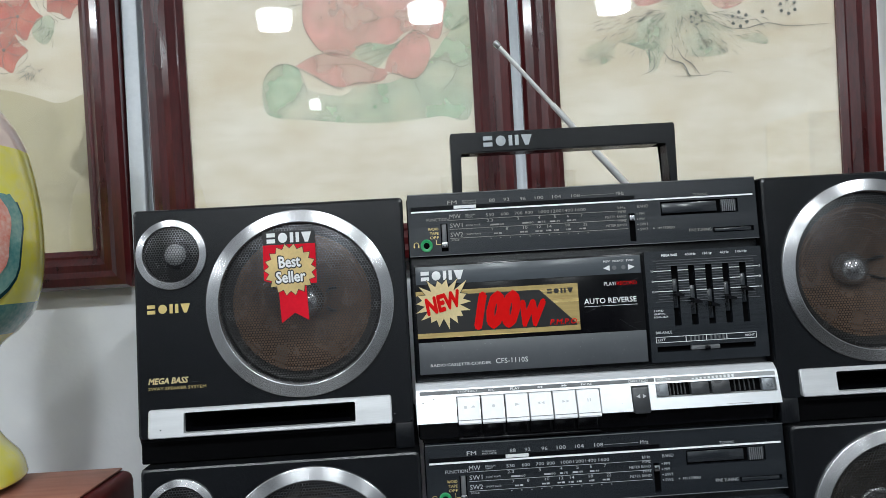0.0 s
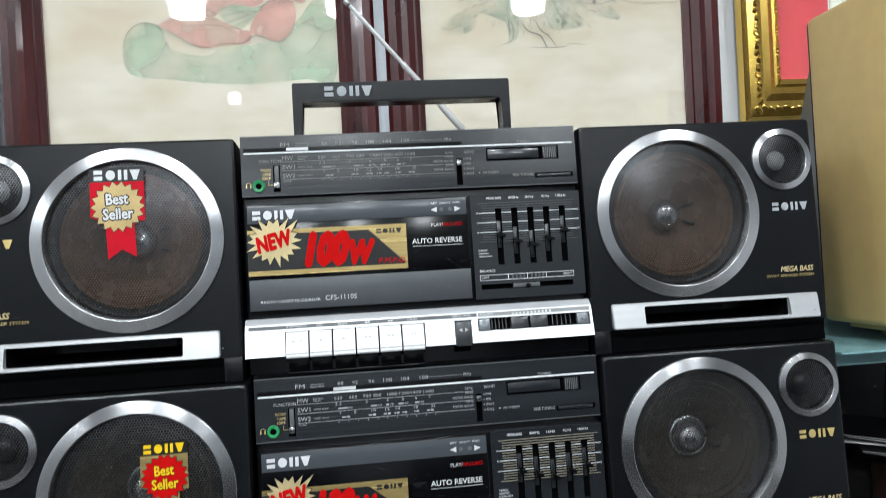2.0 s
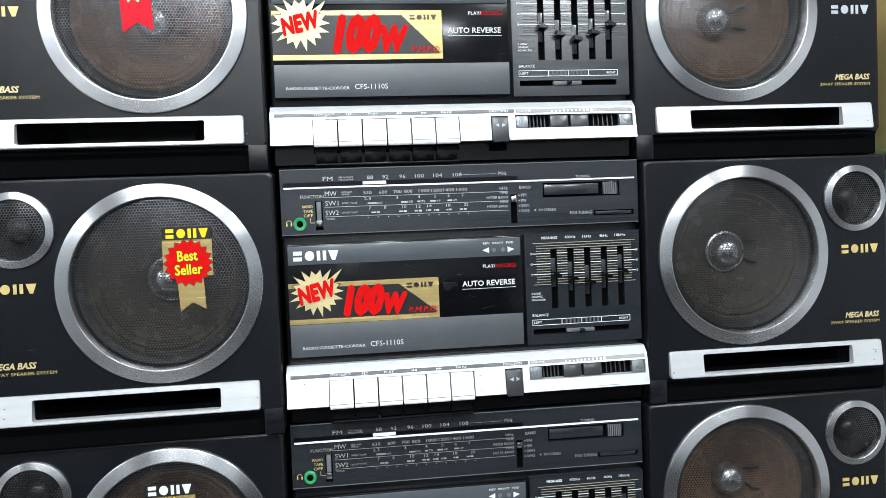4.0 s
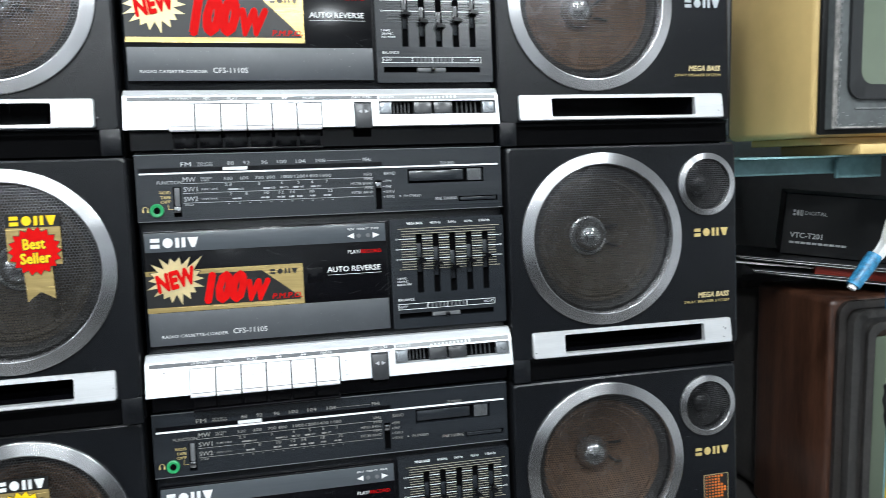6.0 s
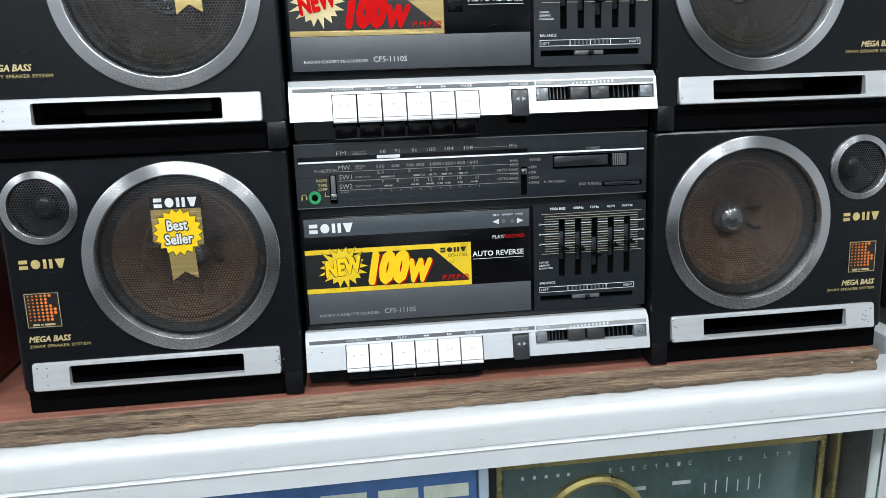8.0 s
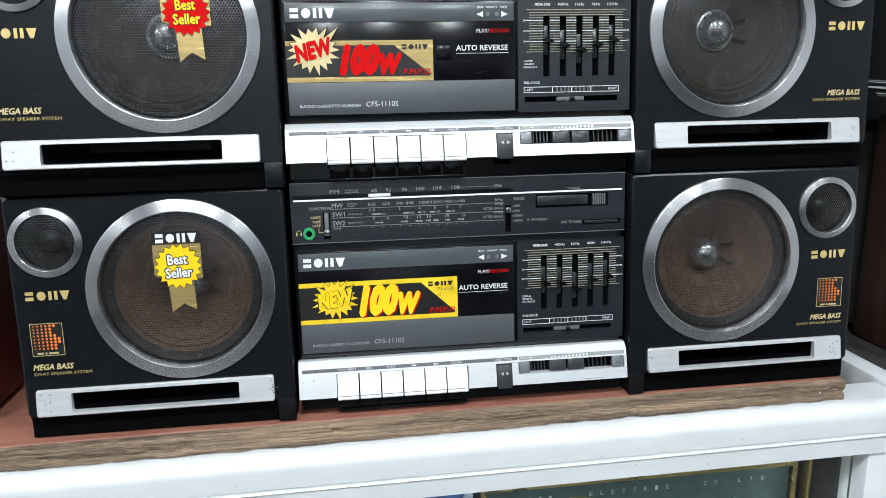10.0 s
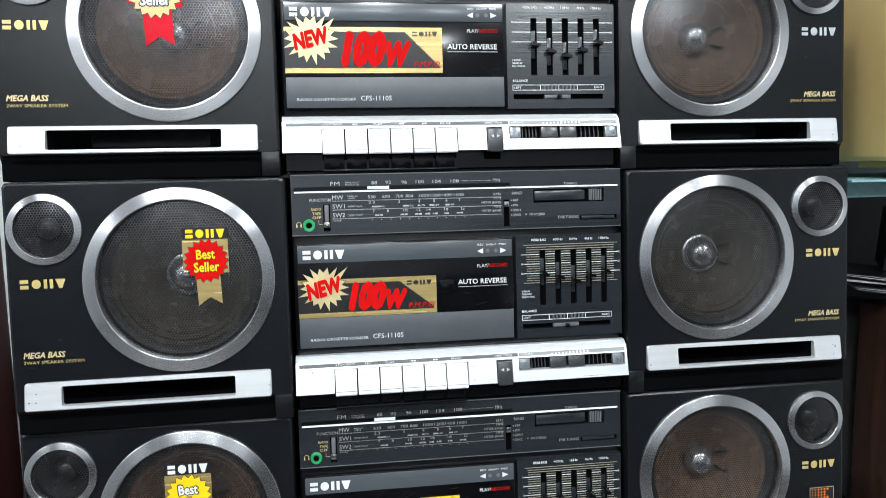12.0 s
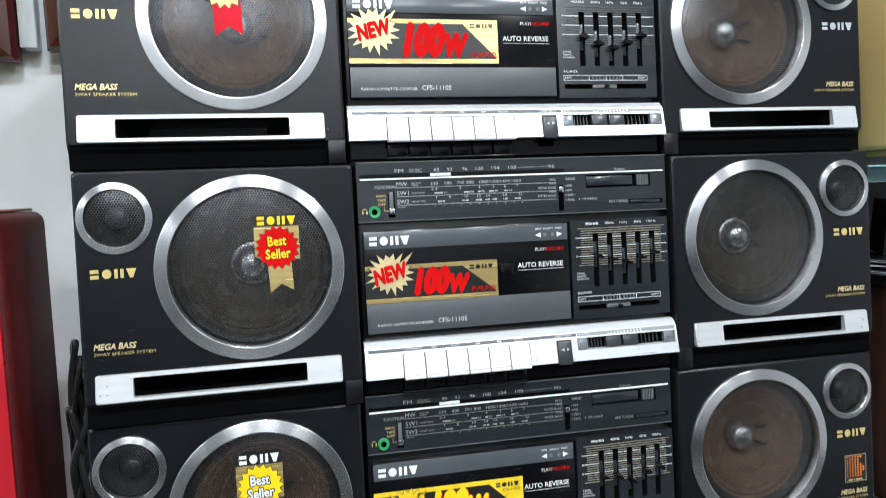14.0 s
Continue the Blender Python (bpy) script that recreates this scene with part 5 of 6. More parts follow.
wash([(65, 310), (90, 250), (140, 225), (195, 240), (225, 310), (350, 335), (400, 300), (500, 290), (560, 270), (660, 205), (720, 120), (800, 60), (806, 395), (700, 405), (560, 425), (420, 432), (240, 422), (90, 405)], paint_green, "faded green leaf wash")
wash([(705, -60), (800, -80), (802, 60), (735, 100), (700, 60)], paint_green)
wash([(215, -120), (210, 70), (240, 140), (290, 188), (370, 195), (400, 170), (440, 150), (520, 152), (560, 118), (605, 102), (650, 122), (692, 130), (706, 60), (690, -120)], paint_pink, "faded pink petal")
wash([(185, 232), (250, 196), (320, 184), (390, 202), (470, 235), (500, 240), (508, 262), (480, 285), (380, 300), (330, 304), (290, 286), (230, 252)], paint_pink)
wash([(500, 245), (512, 200), (560, 135), (602, 106), (650, 128), (662, 180), (640, 242), (600, 274), (550, 263)], paint_pink)
wash([(388, 182), (430, 147), (520, 154), (560, 135), (520, 180), (495, 215), (470, 235), (430, 222)], paint_green, "green seed head")
line([(215, -20), (210, 70), (240, 140), (290, 188), (375, 205)])
line([(300, 0), (340, 20), (370, 60), (385, 95)], 1.6)
line([(395, 130), (420, 85), (480, 60), (560, 58), (600, 70)], 2.0)
line([(412, 150), (460, 60), (445, 20), (430, -20)], 1.6)
line([(330, 10), (330, 110), (350, 160), (385, 195)], 1.4)
line([(185, 232), (250, 196), (320, 184), (390, 202)], 1.8)
line([(190, 236), (240, 262), (290, 290), (350, 316)], 2.6)
line([(245, 232), (320, 226), (400, 226), (440, 245), (500, 262)], 1.3)
line([(290, 292), (350, 306), (400, 290), (470, 284), (515, 258), (560, 264), (605, 274), (645, 240), (662, 180), (650, 125)], 2.2)
line([(500, 215), (540, 160), (600, 104), (650, 120), (692, 130), (708, 60), (700, 0)], 1.6)
line([(88, 342), (70, 300), (95, 248), (140, 225), (190, 240), (215, 285), (225, 325)], 2.4)
line([(665, 205), (720, 212), (770, 232), (802, 218)], 1.8)
line([(690, 202), (740, 188), (802, 172)], 1.6)
line([(700, 118), (750, 92), (800, 60)], 1.6)
line([(755, 236), (740, 275), (700, 322)], 1.6)
line([(605, 282), (612, 300), (625, 322)], 1.3)
line([(505, 262), (495, 300), (500, 320)], 1.2)
for k in range(46):
    u, v = (k % 12) / 11, (k // 12) / 3
    bx, by = 400 + 140 * u - 30 * v * u + 25 * v, 168 - 30 * u + (70 - 30 * u) * v
    line([(bx, by), (bx + 7, by - 2), (bx + 13, by + 2)], 1.5)
for k in range(14):
    dot(545 + 75 * (k % 5) / 4 + 4 * math.sin(k), 138 - 22 * (k % 5) / 4 + 13 * (k // 5), 3)
line([(160, 22), (185, 18), (215, 15)], 2.2)
finish()

pb = picture_frame("framed_painting", "faded plum blossom painting in a mahogany frame under glass", -0.006, 0.402, 1.515, 2.20, 0.043, FRAME_FOOT, FRAME_LEAN, mahogany, paper_old)
wash, line, dot, finish = sketcher(pb, 0.0218, 1.8040, 0.000332)
rnd = random.Random(4)
wash([(130, 215), (150, 170), (230, 130), (300, 90), (380, 40), (440, -30), (520, -40), (560, 20), (610, 75), (690, 100), (775, 118), (780, 150), (690, 140), (650, 178), (570, 195), (500, 190), (430, 180), (400, 240), (370, 250), (380, 190), (320, 160), (260, 150), (250, 200), (190, 230)], paint_foliage, "faded green foliage wash")
wash([(560, -60), (640, -40), (700, 0), (640, 30), (590, 10)], paint_pink)
wash([(300, -90), (420, -70), (440, -10), (330, 20)], paint_pink)
for k in range(210):
    a = rnd.uniform(0.1, 3.0)
    r = rnd.uniform(40, 290)
    x, y = 470 + r * math.cos(a) * 1.05, 30 + r * math.sin(a) * 0.62
    if x < 130 or x > 780 or y > 225:
        continue
    d = rnd.uniform(14, 34)
    t = a + rnd.uniform(-0.5, 0.5)
    line([(x, y), (x + d * 0.5 * math.cos(t) + 3, y + d * 0.35 * math.sin(t)), (x + d * math.cos(t), y + d * 0.6 * math.sin(t) + 4)], rnd.uniform(1.0, 2.0))
for pts, w in (([(425, 180), (445, 205), (490, 220), (510, 255), (520, 262)], 4.5), ([(470, 165), (490, 200), (520, 220), (550, 258)], 3.5), ([(375, 165), (392, 205), (385, 240), (350, 258)], 2.5), ([(450, 262), (510, 262), (570, 258), (590, 252)], 2.5), ([(590, 246), (625, 244), (660, 250)], 2.0), ([(300, 150), (340, 158), (370, 150)], 2.0), ([(125, 200), (160, 212), (200, 190)], 1.8), ([(205, 215), (235, 195), (258, 205)], 1.6), ([(620, 92), (700, 98), (780, 78), (860, 88), (1000, 78)], 2.4), ([(660, 170), (672, 178), (680, 190)], 1.6)):
    line(pts, w)
for cx, cy, rr in ((685, 66, 24), (852, 22, 24), (535, 66, 18)):
    for k in range(6):
        dot(cx + rr * 1.15 * math.cos(k * 1.05 + 0.4), cy + rr * math.sin(k * 1.05 + 0.4), rr * 0.27)
    for k in range(5):
        dot(cx + rr * 0.4 * math.cos(k * 1.25), cy + rr * 0.4 * math.sin(k * 1.25), 1.6)
dot(765, 40, 7)
finish()

pz = picture_frame("framed_painting", "red flower painting in a dark mahogany frame under glass", -0.860, -0.454, 1.504, 2.20, 0.043, FRAME_FOOT, FRAME_LEAN, mahogany, paper_old)
wash, line, dot, finish = sketcher(pz, -0.603, 1.838, 0.000418)
wash([(-120, 240), (40, 249), (130, 268), (197, 287), (240, 272), (277, 261), (280, 330), (281, 396), (236, 410), (228, 440), (232, 462), (283, 470), (300, 600), (310, 677), (163, 692), (-120, 700)], material("olive_wash", (0.270, 0.240, 0.150), 0.75, second=(0.30, 0.270, 0.185), scale=9), "faded olive ground wash")
for cx, cy, rr in ((93, 56, 54), (56, 146, 52), (212, 10, 44), (10, 50, 55)):
    wash([(cx + rr * (1 + 0.22 * math.cos(5 * a)) * math.cos(a), cy + rr * (1 + 0.22 * math.cos(5 * a)) * math.sin(a)) for a in np.linspace(0, 5.86, 15)], paint_red, "red flower")
    for k in range(5):
        a = k * 1.257 + 0.3
        line([(cx + 8 * math.cos(a), cy + 8 * math.sin(a)), (cx + 26 * math.cos(a + 0.15), cy + 26 * math.sin(a + 0.15)), (cx + rr * math.cos(a), cy + rr * math.sin(a))], 2.0)
        line([(cx + rr * 1.1 * math.cos(a - 0.6), cy + rr * 1.1 * math.sin(a - 0.6)), (cx + rr * 1.22 * math.cos(a), cy + rr * 1.22 * math.sin(a)), (cx + rr * 1.1 * math.cos(a + 0.6), cy + rr * 1.1 * math.sin(a + 0.6))], 1.6)
    dot(cx, cy, 5)
rnd = random.Random(6)
wash([(140, 62), (178, 52), (188, 90), (168, 128), (140, 118), (128, 92)], paint_green, "faded leaf")
for k in range(34):
    ox, oy, sp = rnd.choice(((155, 84, 40), (129, 205, 30), (124, 196, 26)))
    x, y, a = ox + rnd.uniform(-sp, sp), oy + rnd.uniform(-sp, sp) * 0.8, rnd.uniform(0, 3.1)
    d = rnd.uniform(12, 30)
    line([(x, y), (x + d * 0.5 * math.cos(a) + 4, y + d * 0.5 * math.sin(a)), (x + d * math.cos(a), y + d * math.sin(a) + 5)], rnd.uniform(0.7, 1.6))
finish()

# white strips added to stand for the brightly lit wall between the pictures
for x in (-0.4440, -0.0100):
    tr = thing("wall_trunking", "narrow white strip added for the lit wall between frames", "strip", "wall strips", at=pose(x, WALL_Y, 1.519))
    part("strip_cover", boxed(-0.0085, 0.0085, -0.024, -0.0125, 0.0, 0.80, 0.0015), white_plastic, tr)
    part("strip_base", boxed(-0.0070, 0.0070, -0.0124, -0.0005, 0.0, 0.80), white_plastic, tr)

gf = picture_frame("gilt_frame", "ornate gilt frame with bank note on red mat", 0.4365, 0.9025, 1.6115, 2.05, 0.052, 0.288, 1.5, gold_leaf, mat_red)
for x, r, n in ((-0.2175, 0.0050, 46), (-0.1850, 0.0024, 96)):
    bm = bmesh.new()
    for k in range(n):
        z = 0.012 + 0.40 * k / n
        bmesh.ops.create_icosphere(bm, subdivisions=1, radius=r, matrix=pose(x + 0.0012 * math.sin(k * 2.1), -0.0040 if r > 0.003 else 0.0050, z, rx=40 * math.sin(k), rz=25) @ Matrix.Diagonal((1.0, 0.7, 1.35, 1)))
    part("carved_beading", bm, gold_leaf, gf, "carved gilt beading")["kind"] = "stuff"
bm = bmesh.new()
for k in range(50):
    bmesh.ops.create_icosphere(bm, subdivisions=1, radius=0.0050, matrix=pose(-0.22 + 0.0092 * k, -0.0040, 0.014 + 0.0012 * math.sin(k * 2.1), ry=30 * math.sin(k)) @ Matrix.Diagonal((1.35, 0.7, 1.0, 1)))
part("carved_beading", bm, gold_leaf, gf)["kind"] = "stuff"
note = part("bank_note", boxed(-0.110, 0.050, 0.0115, 0.0122, 0.117, 0.183), note_paper, gf, "pale green bank note")
p = Print(0.0112).outline(-0.1085, 0.0485, 0.1185, 0.1815, 0.0007).outline(-0.1065, -0.0900, 0.120, 0.180, 0.0005)
p.text("1", -0.1010, -0.0965, 0.1655, 0.1755, weight=0.04).text("1", -0.1010, -0.0965, 0.1240, 0.1330, weight=0.04)
for k in range(5):
    p.bar(-0.0830, -0.0250, 0.1680 - 0.0016 * k, 0.1686 - 0.0016 * k) if k < 3 else p.bar(-0.0830, -0.0450, 0.1500 - 0.006 * k, 0.1508 - 0.006 * k)
p.disc(-0.0680, 0.1500, 0.0075, 24)
for c in ((-0.0988, 0.1705), (-0.0988, 0.1285)):
    for k in range(16):
        a = 2 * math.pi * k / 16
        p.disc(c[0] + 0.0066 * math.cos(a), c[1] + 0.0082 * math.sin(a), 0.0010, 6)
p.done("note_print", note_ink, note, "dark engraved print")["kind"] = "stuff"

# ---- red chest and vase beside the stack ----
chest = thing("red_chest", "glossy red box with dark red side standing on the board", "box", at=pose(-0.3875, 0.0, BOARD_Z))
bm = boxed(-0.36, 0.0, 0.004, 0.112, 0.0, 0.345, 0.009, 3)
part("carcass", bm, red_side, chest)
part("front_panel", boxed(-0.355, -0.003, 0.0, 0.0035, 0.006, 0.336, 0.001), red_gloss, chest, "bright red lacquered front")
part("top_panel", boxed(-0.350, -0.008, 0.012, 0.104, 0.3455, 0.3475, 0.001), board_top, chest, "brownish red top")

bundle = thing("cable_bundle", "tangled dark cables piled on the board behind the chest", "cables", at=pose(-0.3830, 0.140, BOARD_Z))
rnd = random.Random(21)
for k in range(5):
    pts = [(0.006 * math.sin(1.3 * j + k) + rnd.uniform(-0.003, 0.003), 0.008 * math.cos(1.7 * j + 2 * k), 0.0032 + (0.044 - 0.003 * k) * j) for j in range(6)]
    pts = [(pts[0][0] - 0.030, 0.020 + 0.008 * k, 0.0032)] + pts + [(pts[-1][0] - 0.006, pts[-1][1] + 0.014, pts[-1][2] - 0.010), (pts[-1][0] - 0.004, pts[-1][1] + 0.022, pts[-1][2] - 0.060)]
    part("cable", tube(bmesh.new(), curve_points(pts, 5), rnd.uniform(0.0022, 0.0032), 8), rubber_black if k % 2 else block_dark, bundle)

vase = thing("ceramic_vase", "glazed yellow and pink vase with painted medallion on red chest", "vase", at=pose(-0.5340, 0.054, BOARD_Z + 0.348))


def turned(profile, mat, name, label="", seg=56):
    """A round shell about the upright axis from (radius, height) pairs."""
    bm = bmesh.new()
    pr = curve_points(profile, 4)
    loops = [[bm.verts.new((r * math.cos(2 * math.pi * k / seg), r * math.sin(2 * math.pi * k / seg), z)) for k in range(seg)] for r, z in pr]
    for a, b in zip(loops, loops[1:]):
        for k in range(seg):
            j = (k + 1) % seg
            bm.faces.new((a[k], a[j], b[j], b[k]))
    return part(name, bm, mat, vase, label, smooth=60)


turned([(0.0, 0.001), (0.050, 0.001), (0.073, 0.004), (0.075, 0.010), (0.071, 0.022), (0.060, 0.036), (0.052, 0.052)], glaze_yellow, "foot", "yellow glazed foot")
turned([(0.052, 0.052), (0.050, 0.070), (0.052, 0.095), (0.060, 0.112), (0.073, 0.123)], glaze_yellow, "stem")
turned([(0.073, 0.123), (0.084, 0.136), (0.089, 0.147)], glaze_teal, "teal_band", "dark teal glazed band")
turned([(0.089, 0.147), (0.0935, 0.165), (0.0955, 0.190), (0.0950, 0.215), (0.0925, 0.240), (0.0870, 0.270)], glaze_yellow, "belly", "yellow glazed belly")
turned([(0.0870, 0.270), (0.080, 0.288), (0.063, 0.316), (0.050, 0.345), (0.040, 0.370), (0.042, 0.395), (0.050, 0.410), (0.046, 0.410), (0.036, 0.380)], glaze_pink, "shoulder", "pale pink glazed shoulder")


def medallion(scale, mat, off, label=""):
    bm = bmesh.new()
    rings = []
    for ring in range(7):
        row = []
        for k in range(40):
            a = 2 * math.pi * k / 40
            th = radians(-38) + 0.56 * scale * ring / 6 * math.cos(a) * (1 + 0.05 * math.sin(7 * a))
            z = 0.205 + 0.068 * scale * ring / 6 * math.sin(a)
            r = 0.0958 - 3.6 * (z - 0.190) ** 2 * (1 if z > 0.19 else 1.1) + off
            row.append(bm.verts.new((r * math.cos(th), r * math.sin(th), z)))
        rings.append(row)
    for a, b in zip(rings, rings[1:]):
        for k in range(40):
            j = (k + 1) % 40
            bm.faces.new((a[k], a[j], b[j], b[k]))
    bmesh.ops.remove_doubles(bm, verts=bm.verts, dist=1e-5)
    part("medallion", bm, mat, vase, label, smooth=60)


medallion(1.0, material("dark_glaze_line", (0.02, 0.07, 0.08), 0.15, vary=0.2, coat=0.6), 0.0030, "dark medallion outline")
medallion(0.94, glaze_teal, 0.0040, "teal and white medallion")
medallion(0.72, glaze_red, 0.0052, "coral medallion centre")

# ---- steel rack with the old television ----
rack = thing("steel_rack", "chipped cyan angle-steel rack holding old sets", "rack")


def angle_bar(x0, x1, y0, y1, z0, z1, name="beam"):
    return part(name, boxed(x0, x1, y0, y1, z0, z1, 0.0008, 1), cyan_paint, rack)


SHELF_Z = 1.363
RX = 0.5143
part("shelf_plate", boxed(0.352, 1.05, 0.020, 0.300, SHELF_Z - 0.0016, SHELF_Z), cyan_paint, rack)
angle_bar(0.352, 0.4780, 0.050, 0.0535, SHELF_Z - 0.0170, SHELF_Z - 0.0018)
angle_bar(0.4720, 0.5200, 0.0440, 0.0470, SHELF_Z - 0.0215, SHELF_Z - 0.0018)
angle_bar(0.4700, 0.4718, 0.0428, 0.0475, SHELF_Z - 0.0215, SHELF_Z - 0.0045, "rolled_edge")
angle_bar(RX + 0.0205, 1.05, -0.0030, 0.0005, SHELF_Z - 0.0260, SHELF_Z - 0.001)
angle_bar(RX - 0.005, RX + 0.020, -0.004, -0.001, 0.0, SHELF_Z - 0.001, "post")
angle_bar(RX - 0.005, RX - 0.002, -0.0008, 0.0155, 0.0, SHELF_Z - 0.005, "post_flange")
angle_bar(1.02, 1.05, -0.004, 0.0, 0.0, SHELF_Z - 0.030, "post")
angle_bar(1.02, 1.05, 0.285, 0.300, 0.0, SHELF_Z - 0.005, "post")
angle_bar(0.400, 0.430, 0.285, 0.300, 0.0, SHELF_Z - 0.005, "post")
part("lower_shelf", boxed(0.390, 1.05, 0.035, 0.284, 0.965, 0.970), dusty, rack)
part("back_board", boxed(0.352, 1.05, 0.3010, 0.3080, 0.0, SHELF_Z - 0.005), carton_side, rack, "dark dusty back board")
for z in (SHELF_Z - 0.008, SHELF_Z - 0.027):
    part("bolt_hole", lathe(bmesh.new(), RX + 0.0220, z, [(0.0, -0.0046), (0.0016, -0.0046), (0.0020, -0.0040)], 12), cyan_paint, rack)
part("bolt_slot", boxed(RX + 0.0215, RX + 0.0225, -0.0046, -0.0031, SHELF_Z - 0.0215, SHELF_Z - 0.0125), slot_black, rack)

worn_edge = material("rubbed_edge", (0.34, 0.325, 0.305), 0.45, second=(0.060, 0.060, 0.058), scale=150, bump=0.3, bump_scale=300)
surround_dark = material("surround_dark", (0.014, 0.015, 0.016), 0.35, vary=0.2, scale=20)
tv = thing("television", "old mustard-yellow television with dark bezel on the cyan rack", "television", at=pose(0.4085, -0.004, SHELF_Z))
TW, TZ0, TZ1 = 0.430, 0.0160, 0.318
part("cabinet", boxed(0.0, TW, 0.006, 0.1270, TZ0, TZ1, 0.006, 3), tv_yellow, tv, "mustard-yellow cabinet shell")
part("plinth", boxed(0.046, TW - 0.046, 0.004, 0.106, 0.0, 0.0093, 0.002), tv_yellow, tv)
part("plinth_neck", boxed(0.020, TW - 0.020, 0.020, 0.116, 0.0095, TZ0 - 0.0002, 0.001), tv_yellow, tv)
part("front_gap", boxed(0.002, TW - 0.002, 0.001, 0.0058, TZ0 + 0.002, TZ1 - 0.002, 0.002), tv_edge, tv)
bez = part("bezel", plate(bmesh.new(), 0.0072, TW - 0.0072, TZ0 + 0.0060, TZ1 - 0.012, -0.006, 0.0009, [(0.027, TW - 0.110, 0.051, TZ1 - 0.035)]), tv_grey, tv, "scuffed grey bezel", smooth=0)
part("worn_edge", boxed(0.0074, 0.0122, -0.0072, -0.0061, TZ0 + 0.0064, TZ1 - 0.013, 0.0006, 2), worn_edge, bez, "bezel edge rubbed down to bare grey")
part("worn_edge", boxed(0.0123, TW - 0.009, -0.0068, -0.0061, TZ0 + 0.0064, TZ0 + 0.0080, 0.0003, 1), worn_edge, bez)
part("bezel_line", boxed(0.030, TW - 0.112, -0.0068, -0.0061, 0.0384, 0.0394), tv_chrome, bez)
rnd = random.Random(8)
bm = bmesh.new()
for k in range(90):
    z = TZ0 + 0.008 + (TZ1 - TZ0 - 0.02) * (k + rnd.random()) / 90
    x, w, h = rnd.uniform(0.0124, 0.0150), rnd.uniform(0.0002, 0.0012), rnd.uniform(0.0006, 0.0030)
    bm.faces.new([bm.verts.new((x + w * a, -0.00615, z + h * b)) for a, b in ((-1, -0.6), (0.4, -1), (1, 0.5), (-0.3, 1))])
for k in range(120):
    x = 0.008 + (TW - 0.02) * (k + rnd.random()) / 120
    z, w, h = rnd.choice((TZ0 + 0.0088, TZ0 + 0.0100, rnd.uniform(TZ0 + 0.009, 0.040))), rnd.uniform(0.0006, 0.0030), rnd.uniform(0.0001, 0.0004)
    bm.faces.new([bm.verts.new((x + w * a, -0.00615, z + h * b)) for a, b in ((-1, -0.6), (0.4, -1), (1, 0.5), (-0.3, 1))])
part("scratch", bm, tv_chrome, bez, "bright scratches on the bezel")["kind"] = "stuff"
bm = bmesh.new()
o, i = rounded(0.0215, TW - 0.106, 0.0465, TZ1 - 0.030, 0.012, 6), rounded(0.0375, TW - 0.120, 0.0590, TZ1 - 0.045, 0.012, 6)
lo = [[bm.verts.new((x, y, z)) for x, z in l] for l, y in ((o, -0.0055), (o, -0.0092), (i, -0.0035), (i, 0.0005))]
for a, b in zip(lo, lo[1:]):
    for k in range(len(a)):
        j = (k + 1) % len(a)
        bm.faces.new((a[k], a[j], b[j], b[k]))
part("screen_surround", bm, surround_dark, tv, "dark sloping screen surround", smooth=30)
bm = bmesh.new()
nx, nz = 14, 12
grid = [[bm.verts.new((0.036 + (TW - 0.150) * a / nx, -0.0012 - 0.009 * (1 - (2 * a / nx - 1) ** 2) * (1 - (2 * b / nz - 1) ** 2), 0.055 + (TZ1 - 0.094) * b / nz)) for b in range(nz + 1)] for a in range(nx + 1)]
for a in range(nx):
    for b in range(nz):
        bm.faces.new((grid[a][b], grid[a + 1][b], grid[a + 1][b + 1], grid[a][b + 1]))
part("picture_tube", bm, tube_glass, tv, "grey-green picture tube", smooth=60)
part("rear_trim", boxed(0.003, TW - 0.003, 0.1272, 0.1282, TZ0 + 0.003, TZ1 - 0.003, 0.002), tv_edge, tv, "dark rear trim")
bm = bmesh.new()
a = [bm.verts.new((x, 0.1285, z)) for x, z in rounded(0.010, TW - 0.010, TZ0 + 0.006, TZ1 - 0.010, 0.01, 3)]
b = [bm.verts.new((x, 0.262, z)) for x, z in rounded(0.067, TW - 0.067, TZ0 + 0.010, TZ1 - 0.110, 0.01, 3)]
for k in range(len(a)):
    j = (k + 1) % len(a)
    bm.faces.new((a[k], a[j], b[j], b[k]))
bm.faces.new(b)
part("rear_shell", bm, grey_shell := material("rear_shell_grey", (0.150, 0.157, 0.160), 0.5, vary=0.12, scale=10), tv, "grey plastic rear shell", smooth=30)

# ---- under the rack ----
wt = thing("wooden_television", "old walnut-veneer television set on the lower rack shelf", "television", at=pose(0.4850, 0.050, 0.970))
part("cabinet", boxed(-0.004, 0.42, 0.006, 0.120, 0.0, 0.254, 0.007, 3), walnut, wt, "dark walnut cabinet")
part("rear_shell", boxed(0.004, 0.41, 0.1205, 0.190, 0.004, 0.235, 0.012, 3), dusty, wt)
